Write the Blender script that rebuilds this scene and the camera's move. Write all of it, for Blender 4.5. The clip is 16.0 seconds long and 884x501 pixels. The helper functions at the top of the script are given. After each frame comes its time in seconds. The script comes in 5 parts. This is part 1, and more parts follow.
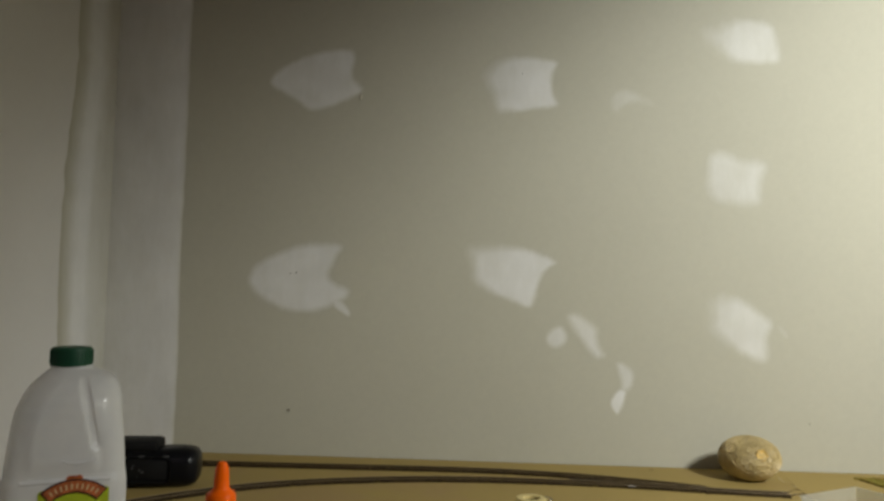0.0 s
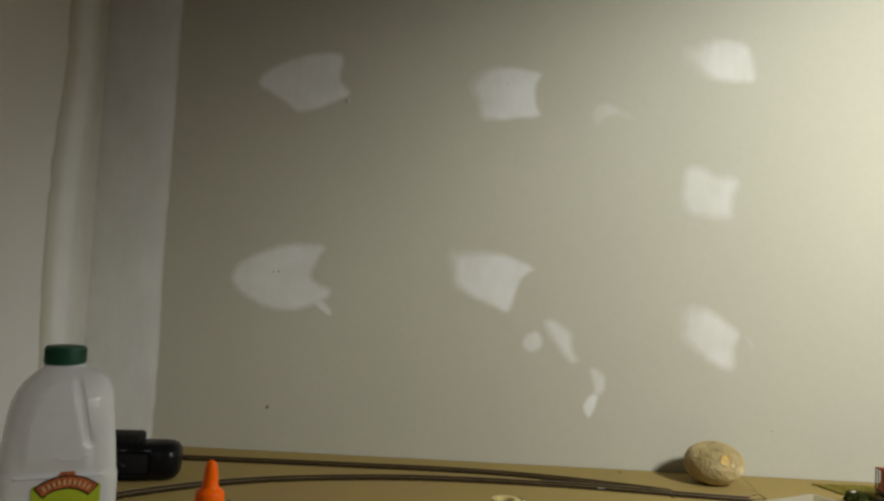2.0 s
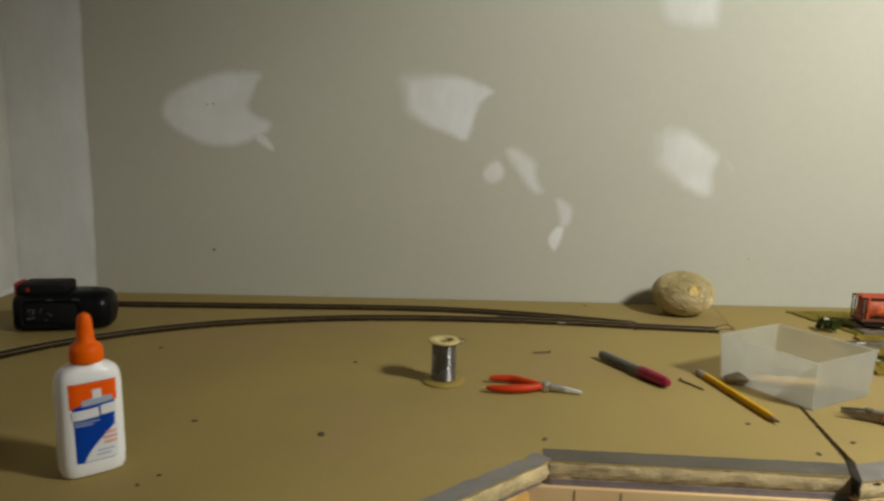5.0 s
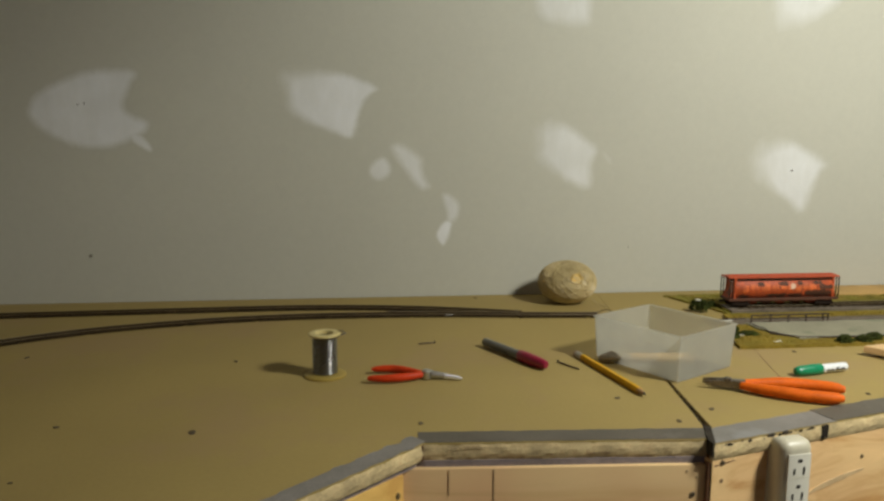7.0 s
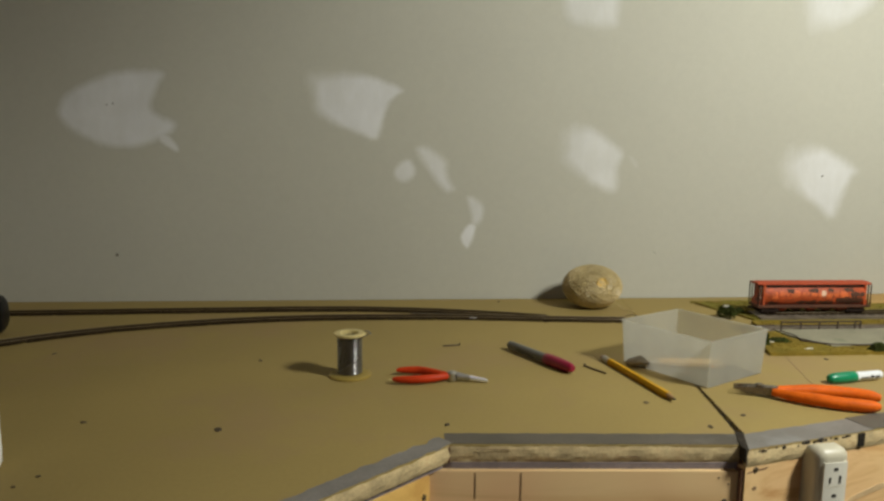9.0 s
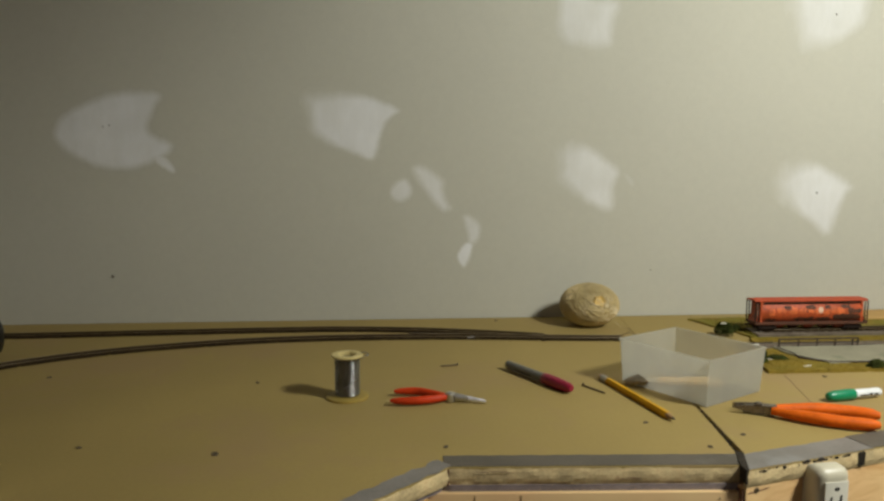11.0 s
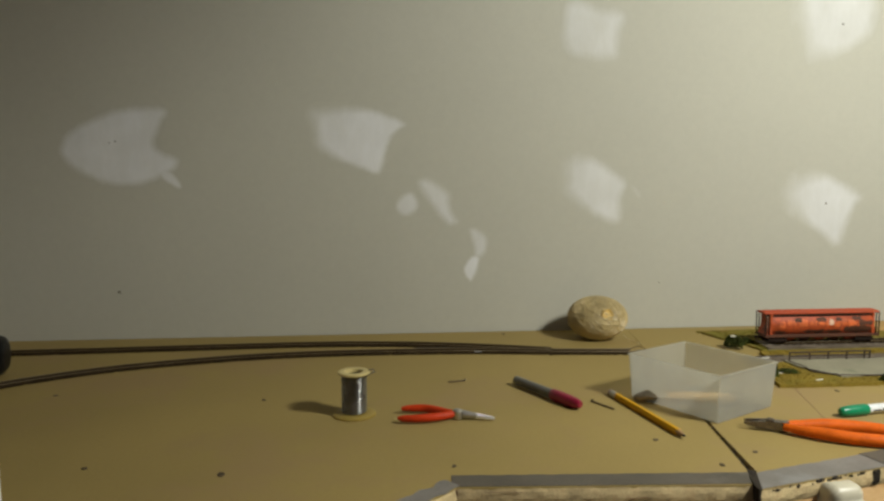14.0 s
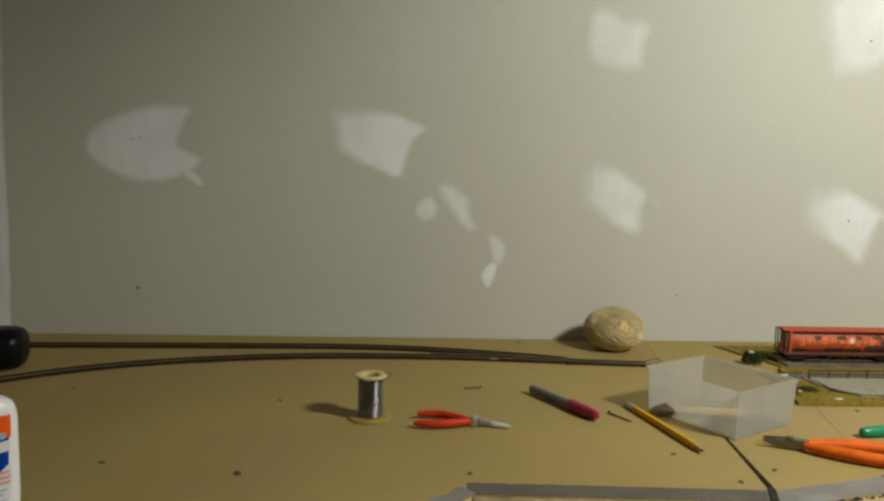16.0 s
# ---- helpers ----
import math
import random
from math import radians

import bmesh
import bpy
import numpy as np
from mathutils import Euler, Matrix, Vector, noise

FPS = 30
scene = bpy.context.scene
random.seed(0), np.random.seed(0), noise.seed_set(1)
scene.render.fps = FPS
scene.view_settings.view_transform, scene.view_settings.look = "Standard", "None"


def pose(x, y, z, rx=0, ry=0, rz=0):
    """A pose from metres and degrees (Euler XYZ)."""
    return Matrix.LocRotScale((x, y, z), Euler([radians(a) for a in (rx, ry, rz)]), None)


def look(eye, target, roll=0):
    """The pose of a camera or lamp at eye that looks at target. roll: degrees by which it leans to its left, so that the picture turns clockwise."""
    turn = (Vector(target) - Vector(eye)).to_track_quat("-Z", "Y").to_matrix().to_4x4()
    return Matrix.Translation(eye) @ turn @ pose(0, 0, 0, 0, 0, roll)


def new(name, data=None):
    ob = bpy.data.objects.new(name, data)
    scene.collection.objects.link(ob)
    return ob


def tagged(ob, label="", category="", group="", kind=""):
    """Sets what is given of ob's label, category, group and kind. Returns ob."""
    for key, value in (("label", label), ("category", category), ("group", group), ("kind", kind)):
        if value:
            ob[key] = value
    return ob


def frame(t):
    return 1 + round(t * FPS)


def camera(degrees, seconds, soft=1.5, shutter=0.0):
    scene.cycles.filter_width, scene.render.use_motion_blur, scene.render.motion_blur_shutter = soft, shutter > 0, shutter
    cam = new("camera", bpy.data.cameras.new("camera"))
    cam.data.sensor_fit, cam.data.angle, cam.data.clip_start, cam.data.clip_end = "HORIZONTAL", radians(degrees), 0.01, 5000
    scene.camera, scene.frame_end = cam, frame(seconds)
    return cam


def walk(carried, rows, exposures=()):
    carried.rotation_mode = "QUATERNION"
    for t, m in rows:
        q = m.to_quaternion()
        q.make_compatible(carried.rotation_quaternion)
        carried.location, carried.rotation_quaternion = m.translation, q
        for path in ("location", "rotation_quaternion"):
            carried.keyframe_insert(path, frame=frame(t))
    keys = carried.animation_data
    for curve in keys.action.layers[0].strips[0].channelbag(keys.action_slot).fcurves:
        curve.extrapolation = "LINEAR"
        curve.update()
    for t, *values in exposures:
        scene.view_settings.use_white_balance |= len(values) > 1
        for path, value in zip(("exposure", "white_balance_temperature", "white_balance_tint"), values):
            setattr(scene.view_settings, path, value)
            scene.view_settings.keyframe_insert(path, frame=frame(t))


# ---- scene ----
cam = camera(62.1, 16.0, soft=2.7, shutter=0.5)
PATH = [
    (0, (0.086, 0.014, 1.289), (0.004, 2.008, 1.415), 1.3),
    (0.5, (0.085, 0.007, 1.294), (0.037, 1.997, 1.491), 1.5),
    (1, (0.087, 0.007, 1.29), (0.014, 2.002, 1.406), 1.2),
    (1.5, (0.088, 0.002, 1.294), (0.045, 1.997, 1.423), 1.9),
    (2, (0.074, -0.016, 1.304), (0.061, 1.981, 1.417), 2.9),
    (2.5, (0.064, -0.028, 1.303), (0.107, 1.966, 1.449), 1.6),
    (3, (0.053, -0.024, 1.301), (0.045, 1.974, 1.398), 0.8),
    (3.5, (0.052, -0.02, 1.296), (0.001, 1.974, 1.162), 2.3),
    (4, (0.067, 0.014, 1.298), (0.129, 1.99, 0.998), 0.0),
    (4.5, (0.115, 0.066, 1.283), (0.177, 2.04, 0.968), 1.6),
    (5, (0.165, 0.09, 1.292), (0.149, 2.063, 0.966), 1.1),
    (5.2, (0.182, 0.084, 1.29), (0.208, 2.058, 0.966), 0.1),
    (7.3, (0.207, 0.081, 1.27), (0.436, 2.045, 0.97), 0.5),
    (7.5, (0.205, 0.084, 1.268), (0.427, 2.049, 0.967), 0.9),
    (8, (0.2, 0.083, 1.267), (0.403, 2.049, 0.963), 1.2),
    (8.5, (0.195, 0.082, 1.266), (0.379, 2.051, 0.966), 1.0),
    (9, (0.198, 0.087, 1.265), (0.366, 2.06, 0.982), 0.6),
    (9.5, (0.202, 0.092, 1.266), (0.386, 2.062, 0.975), 0.2),
    (10, (0.2, 0.091, 1.269), (0.383, 2.066, 1.012), 0.1),
    (12.5, (0.196, 0.086, 1.269), (0.367, 2.065, 1.037), 0.5),
    (13, (0.197, 0.089, 1.274), (0.345, 2.069, 1.036), -0.2),
    (13.5, (0.199, 0.089, 1.273), (0.341, 2.072, 1.056), -0.4),
    (14, (0.197, 0.094, 1.276), (0.359, 2.076, 1.063), -0.2),
    (14.5, (0.203, 0.093, 1.273), (0.362, 2.076, 1.064), -1.0),
    (15, (0.203, 0.099, 1.274), (0.343, 2.083, 1.06), -0.7),
    (15.5, (0.195, 0.1, 1.273), (0.314, 2.085, 1.065), 0.4),
    (16, (0.187, 0.096, 1.276), (0.316, 2.082, 1.077), 1.5),
]
walk(cam, [(t, look(eye, target, roll)) for t, eye, target, roll in PATH],
     exposures=((0, 0.25), (1.5, 0.25), (2.5, 0.18), (3.5, 0.17), (4.5, 0.19), (5.2, 0.14), (7.3, 0.0), (16, 0.0)))

# ---- light ----
world = bpy.data.worlds.new("world")
world.use_nodes = True
scene.world = world
world.node_tree.nodes["Background"].inputs["Color"].default_value = (0.95, 0.98, 1.0, 1)
world.node_tree.nodes["Background"].inputs["Strength"].default_value = 0.004

LAMP, AIM = Vector((1.122, 0.306, 1.878)), Vector((0.31, 0.66, -1.0))


def flood_light(name, place, aim, watts, radius, colour, spread, blend):
    data = bpy.data.lights.new(name, "SPOT")
    data.energy, data.shadow_soft_size, data.color, data.spot_size, data.spot_blend = watts, radius, colour, radians(spread), blend
    ob = new(name, data)
    ob.matrix_world = look(place, Vector(place) + Vector(aim))
    return ob


flood_light("work_lamp_light", LAMP, AIM, 64.8, 0.10, (0.985, 1.0, 0.93), 177, 0.445)
# weak tinted fill with no real source, added to lift the left side
flood_light("tinted_fill_light", (-0.15, -0.8, 2.2), (-0.15, 0.6, -0.5), 2.6, 0.10, (1.0, 0.82, 1.0), 150, 0.5)


# ---- materials ----
def nodes_of(name):
    m = bpy.data.materials.new(name)
    m.use_nodes = True
    n, l = m.node_tree.nodes, m.node_tree.links
    return m, n, l, n["Principled BSDF"]


def noise_node(n, l, coords, scale, detail=4.0, rough=0.6, stretch=None):
    tex = n.new("ShaderNodeTexNoise")
    tex.inputs["Scale"].default_value = scale
    tex.inputs["Detail"].default_value = detail
    tex.inputs["Roughness"].default_value = rough
    if stretch:
        mp = n.new("ShaderNodeMapping")
        mp.inputs["Scale"].default_value = stretch
        l.new(coords, mp.inputs["Vector"])
        coords = mp.outputs["Vector"]
    l.new(coords, tex.inputs["Vector"])
    return tex


def ramp(n, l, fac, stops):
    r = n.new("ShaderNodeValToRGB")
    e = r.color_ramp.elements
    while len(e) < len(stops):
        e.new(0.5)
    for k, (p, c) in enumerate(stops):
        e[k].position, e[k].color = p, (*c, 1)
    l.new(fac, r.inputs["Fac"])
    return r


def mix(n, l, fac, a, b, mode="MIX"):
    m = n.new("ShaderNodeMix")
    m.data_type, m.blend_type = "RGBA", mode
    for sock, v in ((m.inputs[0], fac), (m.inputs[6], a), (m.inputs[7], b)):
        if isinstance(v, (int, float)):
            sock.default_value = v
        elif isinstance(v, tuple):
            sock.default_value = (*v, 1)
        else:
            l.new(v, sock)
    return m.outputs[2]


def scaled(c, k):
    return tuple(min(1.0, v * k) for v in c)


def surface(name, colour, rough=0.6, vary=0.12, coarse=6.0, fine=120.0, bump=0.15, depth=0.001, metal=0.0, stain=None,
            stain_scale=3.0, stain_from=0.55, sheen_vary=0.1):
    """Colour with a broad and a fine variation, roughness variation and a fine relief."""
    m, n, l, b = nodes_of(name)
    tc = n.new("ShaderNodeTexCoord")
    co = tc.outputs["Object"]
    big = noise_node(n, l, co, coarse, 3.0, 0.55)
    small = noise_node(n, l, co, fine, 4.0, 0.65)
    c1 = ramp(n, l, big.outputs["Fac"], [(0.3, scaled(colour, 1 - vary)), (0.7, scaled(colour, 1 + vary))])
    c2 = ramp(n, l, small.outputs["Fac"], [(0.3, scaled((0.5, 0.5, 0.5), 1 - vary * 1.2)), (0.7, scaled((0.5, 0.5, 0.5), 1 + vary * 1.2))])
    col = mix(n, l, 0.6, c1.outputs["Color"], c2.outputs["Color"], "OVERLAY")
    if stain:
        st = noise_node(n, l, co, stain_scale, 5.0, 0.7)
        sr = ramp(n, l, st.outputs["Fac"], [(stain_from, (0, 0, 0)), (stain_from + 0.14, (1, 1, 1))])
        col = mix(n, l, sr.outputs["Color"], col, stain)
    l.new(col, b.inputs["Base Color"])
    rr = n.new("ShaderNodeMapRange")
    rr.inputs["To Min"].default_value, rr.inputs["To Max"].default_value = max(0.02, rough - sheen_vary), min(1, rough + sheen_vary)
    l.new(big.outputs["Fac"], rr.inputs["Value"])
    l.new(rr.outputs["Result"], b.inputs["Roughness"])
    b.inputs["Metallic"].default_value = metal
    if bump:
        bp = n.new("ShaderNodeBump")
        bp.inputs["Strength"].default_value, bp.inputs["Distance"].default_value = bump, depth
        l.new(small.outputs["Fac"], bp.inputs["Height"])
        l.new(bp.outputs["Normal"], b.inputs["Normal"])
    return m


def wood_surface(name, light, dark, rough=0.55, along="X", scale=1.0):
    """Pine: stretched grain lines, knots' drift and fine pores."""
    m, n, l, b = nodes_of(name)
    co = n.new("ShaderNodeTexCoord").outputs["Object"]
    mp = n.new("ShaderNodeMapping")
    mp.inputs["Scale"].default_value = {"X": (3, 34, 34), "Y": (34, 3, 34), "Z": (34, 34, 3)}[along]
    l.new(co, mp.inputs["Vector"])
    g = noise_node(n, l, mp.outputs["Vector"], 1.0 * scale, 6.0, 0.62)
    g.inputs["Distortion"].default_value = 0.9
    broad = noise_node(n, l, co, 7.0, 2.0)
    grain = ramp(n, l, g.outputs["Fac"], [(0.32, dark), (0.5, light), (0.72, scaled(light, 1.12))])
    tint = ramp(n, l, broad.outputs["Fac"], [(0.3, (0.42, 0.42, 0.42)), (0.7, (0.58, 0.57, 0.55))])
    col = mix(n, l, 0.8, grain.outputs["Color"], tint.outputs["Color"], "OVERLAY")
    l.new(col, b.inputs["Base Color"])
    b.inputs["Roughness"].default_value = rough
    bp = n.new("ShaderNodeBump")
    bp.inputs["Strength"].default_value, bp.inputs["Distance"].default_value = 0.2, 0.0006
    l.new(g.outputs["Fac"], bp.inputs["Height"])
    l.new(bp.outputs["Normal"], b.inputs["Normal"])
    return m


def cloudy_plastic(name, colour, clear, rough=0.35, through_light=0.5, vary=0.06):
    """Milky polyethylene: part see-through, part light-scattering skin."""
    m, n, l, b = nodes_of(name)
    out = n["Material Output"]
    co = n.new("ShaderNodeTexCoord").outputs["Object"]
    big = noise_node(n, l, co, 18.0, 3.0)
    c = ramp(n, l, big.outputs["Fac"], [(0.3, scaled(colour, 1 - vary)), (0.7, scaled(colour, 1 + vary))])
    l.new(c.outputs["Color"], b.inputs["Base Color"])
    b.inputs["Roughness"].default_value = rough
    tl = n.new("ShaderNodeBsdfTranslucent")
    l.new(c.outputs["Color"], tl.inputs["Color"])
    tr = n.new("ShaderNodeBsdfTransparent")
    tr.inputs["Color"].default_value = (0.97, 0.97, 0.97, 1)
    m1, m2 = n.new("ShaderNodeMixShader"), n.new("ShaderNodeMixShader")
    m1.inputs[0].default_value, m2.inputs[0].default_value = through_light, clear
    l.new(b.outputs[0], m1.inputs[1])
    l.new(tl.outputs[0], m1.inputs[2])
    l.new(m1.outputs[0], m2.inputs[1])
    l.new(tr.outputs[0], m2.inputs[2])
    l.new(m2.outputs[0], out.inputs["Surface"])
    bp = n.new("ShaderNodeBump")
    bp.inputs["Strength"].default_value, bp.inputs["Distance"].default_value = 0.15, 0.002
    l.new(big.outputs["Fac"], bp.inputs["Height"])
    l.new(bp.outputs["Normal"], b.inputs["Normal"])
    return m


PAPER = (0.490, 0.473, 0.387)
MUD = (0.80, 0.798, 0.79)


def compound_surface():
    """Joint compound, feathered out into the board's paper by the mesh's own layer thickness."""
    m, n, l, b = nodes_of("joint_compound")
    co = n.new("ShaderNodeTexCoord").outputs["Object"]
    at = n.new("ShaderNodeAttribute")
    at.attribute_name = "cover"
    big = noise_node(n, l, co, 9.0, 4.0, 0.6)
    brush = noise_node(n, l, co, 30.0, 5.0, 0.7, (1.0, 1.0, 0.35))
    add = n.new("ShaderNodeMath")
    add.operation = "MULTIPLY_ADD"
    l.new(brush.outputs["Fac"], add.inputs[0])
    add.inputs[1].default_value = 0.5
    sub = n.new("ShaderNodeMath")
    sub.operation = "SUBTRACT"
    l.new(at.outputs["Fac"], sub.inputs[0])
    sub.inputs[1].default_value = 0.24
    l.new(sub.outputs[0], add.inputs[2])
    cover = ramp(n, l, add.outputs[0], [(0.03, (0, 0, 0)), (0.95, (1, 1, 1))])
    mud = ramp(n, l, big.outputs["Fac"], [(0.3, scaled(MUD, 0.94)), (0.7, scaled(MUD, 1.05))])
    paper = ramp(n, l, big.outputs["Fac"], [(0.3, scaled(PAPER, 0.97)), (0.7, scaled(PAPER, 1.03))])
    l.new(mix(n, l, cover.outputs["Color"], paper.outputs["Color"], mud.outputs["Color"]), b.inputs["Base Color"])
    b.inputs["Roughness"].default_value = 0.75
    bp = n.new("ShaderNodeBump")
    bp.inputs["Strength"].default_value, bp.inputs["Distance"].default_value = 0.12, 0.0008
    l.new(brush.outputs["Fac"], bp.inputs["Height"])
    l.new(bp.outputs["Normal"], b.inputs["Normal"])
    return m


M = {}
M["paper"] = surface("drywall_paper", PAPER, 0.85, 0.03, 2.2, 90.0, 0.05, 0.0005)
M["mud"] = compound_surface()
# west wall: same paper, colour lightened to stand in for missing light
M["paper_lit"] = surface("drywall_paper_lit", (0.75, 0.735, 0.72), 0.85, 0.04, 2.6, 90.0, 0.05, 0.0005)
M["ceiling"] = surface("dark_unseen_ceiling", (0.17, 0.155, 0.14), 0.9, 0.04, 2.0, 80.0)
M["concrete"] = surface("concrete", (0.30, 0.29, 0.27), 0.8, 0.15, 1.5, 30.0)
M["tan"] = surface("tan_painted_fibreboard", (0.335, 0.246, 0.085), 0.66, 0.06, 5.0, 240.0, 0.22, 0.0006, stain=(0.330, 0.232, 0.096), stain_scale=4.0, stain_from=0.50)
M["fibre"] = surface("fibreboard_edge", (0.56, 0.425, 0.215), 0.95, 0.26, 40.0, 380.0, 0.4, 0.0008, stain=(0.44, 0.295, 0.14), stain_scale=55.0, stain_from=0.55)
M["tape"] = surface("grey_cloth_tape", (0.100, 0.084, 0.062), 0.6, 0.16, 22.0, 300.0, 0.3, 0.0005, stain=(0.18, 0.16, 0.135), stain_scale=8.0)
M["tape_pale"] = surface("pale_grey_cloth_tape", (0.195, 0.176, 0.153), 0.5, 0.16, 22.0, 300.0, 0.3, 0.0005, stain=(0.24, 0.228, 0.21), stain_scale=12.0)
M["pine"] = wood_surface("pine_board", (0.69, 0.45, 0.21), (0.52, 0.28, 0.10), 0.5, "X")
M["pine_yellow"] = wood_surface("yellow_pine_board", (0.73, 0.455, 0.125), (0.60, 0.33, 0.08), 0.5, "X")
M["pine_pale"] = wood_surface("pale_plywood", (0.72, 0.485, 0.24), (0.60, 0.37, 0.16), 0.55, "X", 0.5)
M["pine_post"] = wood_surface("pine_post", (0.55, 0.38, 0.2), (0.42, 0.26, 0.12), 0.6, "Z")
M["smear"] = surface("dried_glue_smear", (0.66, 0.46, 0.24), 0.5, 0.15, 40.0, 200.0, 0.2)
M["dark_wood"] = surface("dark_brown_edge", (0.15, 0.07, 0.032), 0.7, 0.3, 20, 200)
M["grey_edge"] = surface("grey_plywood_edge", (0.23, 0.19, 0.185), 0.7, 0.2, 20.0, 200.0, 0.4)
M["soot"] = surface("dark_gap_filler", (0.035, 0.028, 0.02), 0.9, 0.4, 60.0, 300.0, 0.6, 0.002)
M["pencil_mark"] = surface("pencil_mark", (0.26, 0.16, 0.08), 0.7, 0.2, 40, 300, 0)
M["tie"] = surface("brown_plastic_tie", (0.030, 0.018, 0.006), 0.75, 0.3, 30.0, 300.0, 0.3)
M["rail"] = surface("nickel_silver_rail", (0.034, 0.020, 0.007), 0.6, 0.25, 30.0, 400.0, 0.1, 0.0004, metal=0.2, stain=(0.05, 0.036, 0.02), stain_scale=30.0)
# polished rail tops, with their highlight put into a paler colour
M["rail_top"] = surface("polished_head_with_glint", (0.17, 0.12, 0.055), 0.5, 0.2, 40.0, 400.0, 0.05, 0.0003, metal=0.25)
M["screw"] = surface("dark_screw_head", (0.085, 0.058, 0.028), 0.65, 0.3, 200, 900, 0.2, metal=0.1)
M["smudge"] = surface("grey_smudge", (0.20, 0.18, 0.14), 0.8, 0.3, 200, 900, 0.1)
M["amber"] = cloudy_plastic("amber_flange_plastic", (0.62, 0.45, 0.11), 0.18, 0.35, 0.4)
M["jug"] = cloudy_plastic("milky_jug_plastic", (0.95, 0.955, 0.985), 0.16, 0.24, 0.40)
M["tray"] = cloudy_plastic("frosted_tray_plastic", (0.82, 0.82, 0.76), 0.53, 0.3, 0.72)
M["tray_rim"] = cloudy_plastic("frosted_tray_rim", (0.80, 0.80, 0.72), 0.96, 0.25, 0.4)
M["tray_floor"] = cloudy_plastic("clear_tray_floor", (0.90, 0.90, 0.84), 0.74, 0.3, 0.4)
M["pale_wood"] = wood_surface("pale_birch", (0.74, 0.48, 0.19), (0.55, 0.32, 0.11), 0.5, "X")
M["blue_grey"] = surface("grey_brown_horn", (0.26, 0.215, 0.14), 0.45, 0.25, 60, 300, 0.1)
M["cap_green"] = surface("green_cap_plastic", (0.003, 0.070, 0.030), 0.55, 0.1, 30, 300, 0.1)
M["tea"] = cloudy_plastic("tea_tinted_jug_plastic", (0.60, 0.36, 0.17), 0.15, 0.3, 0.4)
M["lime"] = surface("lime_paper_label", (0.46, 0.55, 0.035), 0.45, 0.10, 14.0, 200.0, 0.05, stain=(0.33, 0.45, 0.02), stain_scale=16.0)
M["dkgreen"] = surface("dark_green_print", (0.01, 0.12, 0.035), 0.45, 0.05)
M["brown"] = surface("brown_print", (0.06, 0.02, 0.012), 0.45, 0.1)
M["rust_print"] = surface("red_brown_print", (0.50, 0.135, 0.045), 0.45, 0.3, 160)
M["cream"] = surface("cream_print", (0.66, 0.47, 0.24), 0.45, 0.05)
M["ink"] = surface("dark_teal_ink", (0.035, 0.075, 0.045), 0.45, 0.1)
M["gold"] = surface("orange_gold_print", (0.62, 0.27, 0.02), 0.45, 0.2, 90)
M["glue_white"] = surface("white_bottle_plastic", (0.93, 0.92, 0.90), 0.32, 0.03, 20, 200, 0.06)
M["orange"] = surface("orange_cap_plastic", (1.0, 0.135, 0.0), 0.42, 0.06, 40, 300, 0.1)
M["print_orange"] = surface("orange_red_print", (1.0, 0.12, 0.004), 0.4, 0.04)
M["print_blue"] = surface("blue_print", (0.002, 0.052, 0.36), 0.4, 0.08)
M["print_white"] = surface("white_print", (0.80, 0.80, 0.80), 0.4, 0.03)
M["print_pale"] = surface("pale_blue_print", (0.40, 0.46, 0.56), 0.4, 0.08)
M["print_pink"] = surface("faded_red_print", (0.76, 0.42, 0.36), 0.4, 0.08)
M["spool"] = surface("ivory_spool_plastic", (0.57, 0.46, 0.19), 0.45, 0.06, 40, 200, 0.1)
M["solder"] = surface("wound_solder_wire", (0.27, 0.265, 0.25), 0.28, 0.2, 30, 400, 0.04, metal=1.0)
M["red_grip"] = surface("red_vinyl_grip", (0.50, 0.042, 0.008), 0.42, 0.12, 50, 300, 0.1)
M["steel"] = surface("bright_tool_steel", (0.88, 0.87, 0.85), 0.22, 0.12, 60, 300, 0.1, metal=0.65)
M["dark_steel"] = surface("blued_tool_steel", (0.17, 0.14, 0.115), 0.26, 0.25, 60, 300, 0.1, metal=0.8)
M["orange_grip"] = surface("orange_vinyl_grip", (0.68, 0.120, 0.006), 0.55, 0.16, 70, 320, 0.3)
M["grey_barrel"] = surface("grey_marker_barrel", (0.135, 0.128, 0.105), 0.4, 0.08, 60, 300, 0.05)
M["crimson"] = surface("crimson_marker_cap", (0.27, 0.010, 0.036), 0.35, 0.1, 60, 300, 0.05)
M["marker_green"] = surface("green_marker_cap", (0.0, 0.20, 0.085), 0.35, 0.1, 60, 300, 0.05)
M["marker_white"] = surface("white_marker_barrel", (0.72, 0.73, 0.72), 0.4, 0.04, 60, 300, 0.05)
M["pencil"] = surface("yellow_pencil_lacquer", (0.66, 0.345, 0.003), 0.45, 0.06, 60, 300, 0.05)
M["graphite"] = surface("graphite", (0.03, 0.03, 0.03), 0.5, 0.2)
M["raw_wood"] = wood_surface("raw_cedar", (0.40, 0.24, 0.10), (0.28, 0.16, 0.07), 0.6, "X")
M["eraser"] = surface("worn_eraser", (0.42, 0.30, 0.23), 0.8, 0.2)
M["nail"] = surface("tarnished_nail_steel", (0.13, 0.092, 0.048), 0.45, 0.2, 60, 300, 0.1, metal=0.3)
M["ferrule"] = surface("aluminium_ferrule", (0.50, 0.48, 0.43), 0.4, 0.1, 90, 400, 0.2, metal=0.9)
M["black"] = surface("black_tool_plastic", (0.006, 0.006, 0.007), 0.30, 0.2, 20, 300, 0.25, 0.0008)
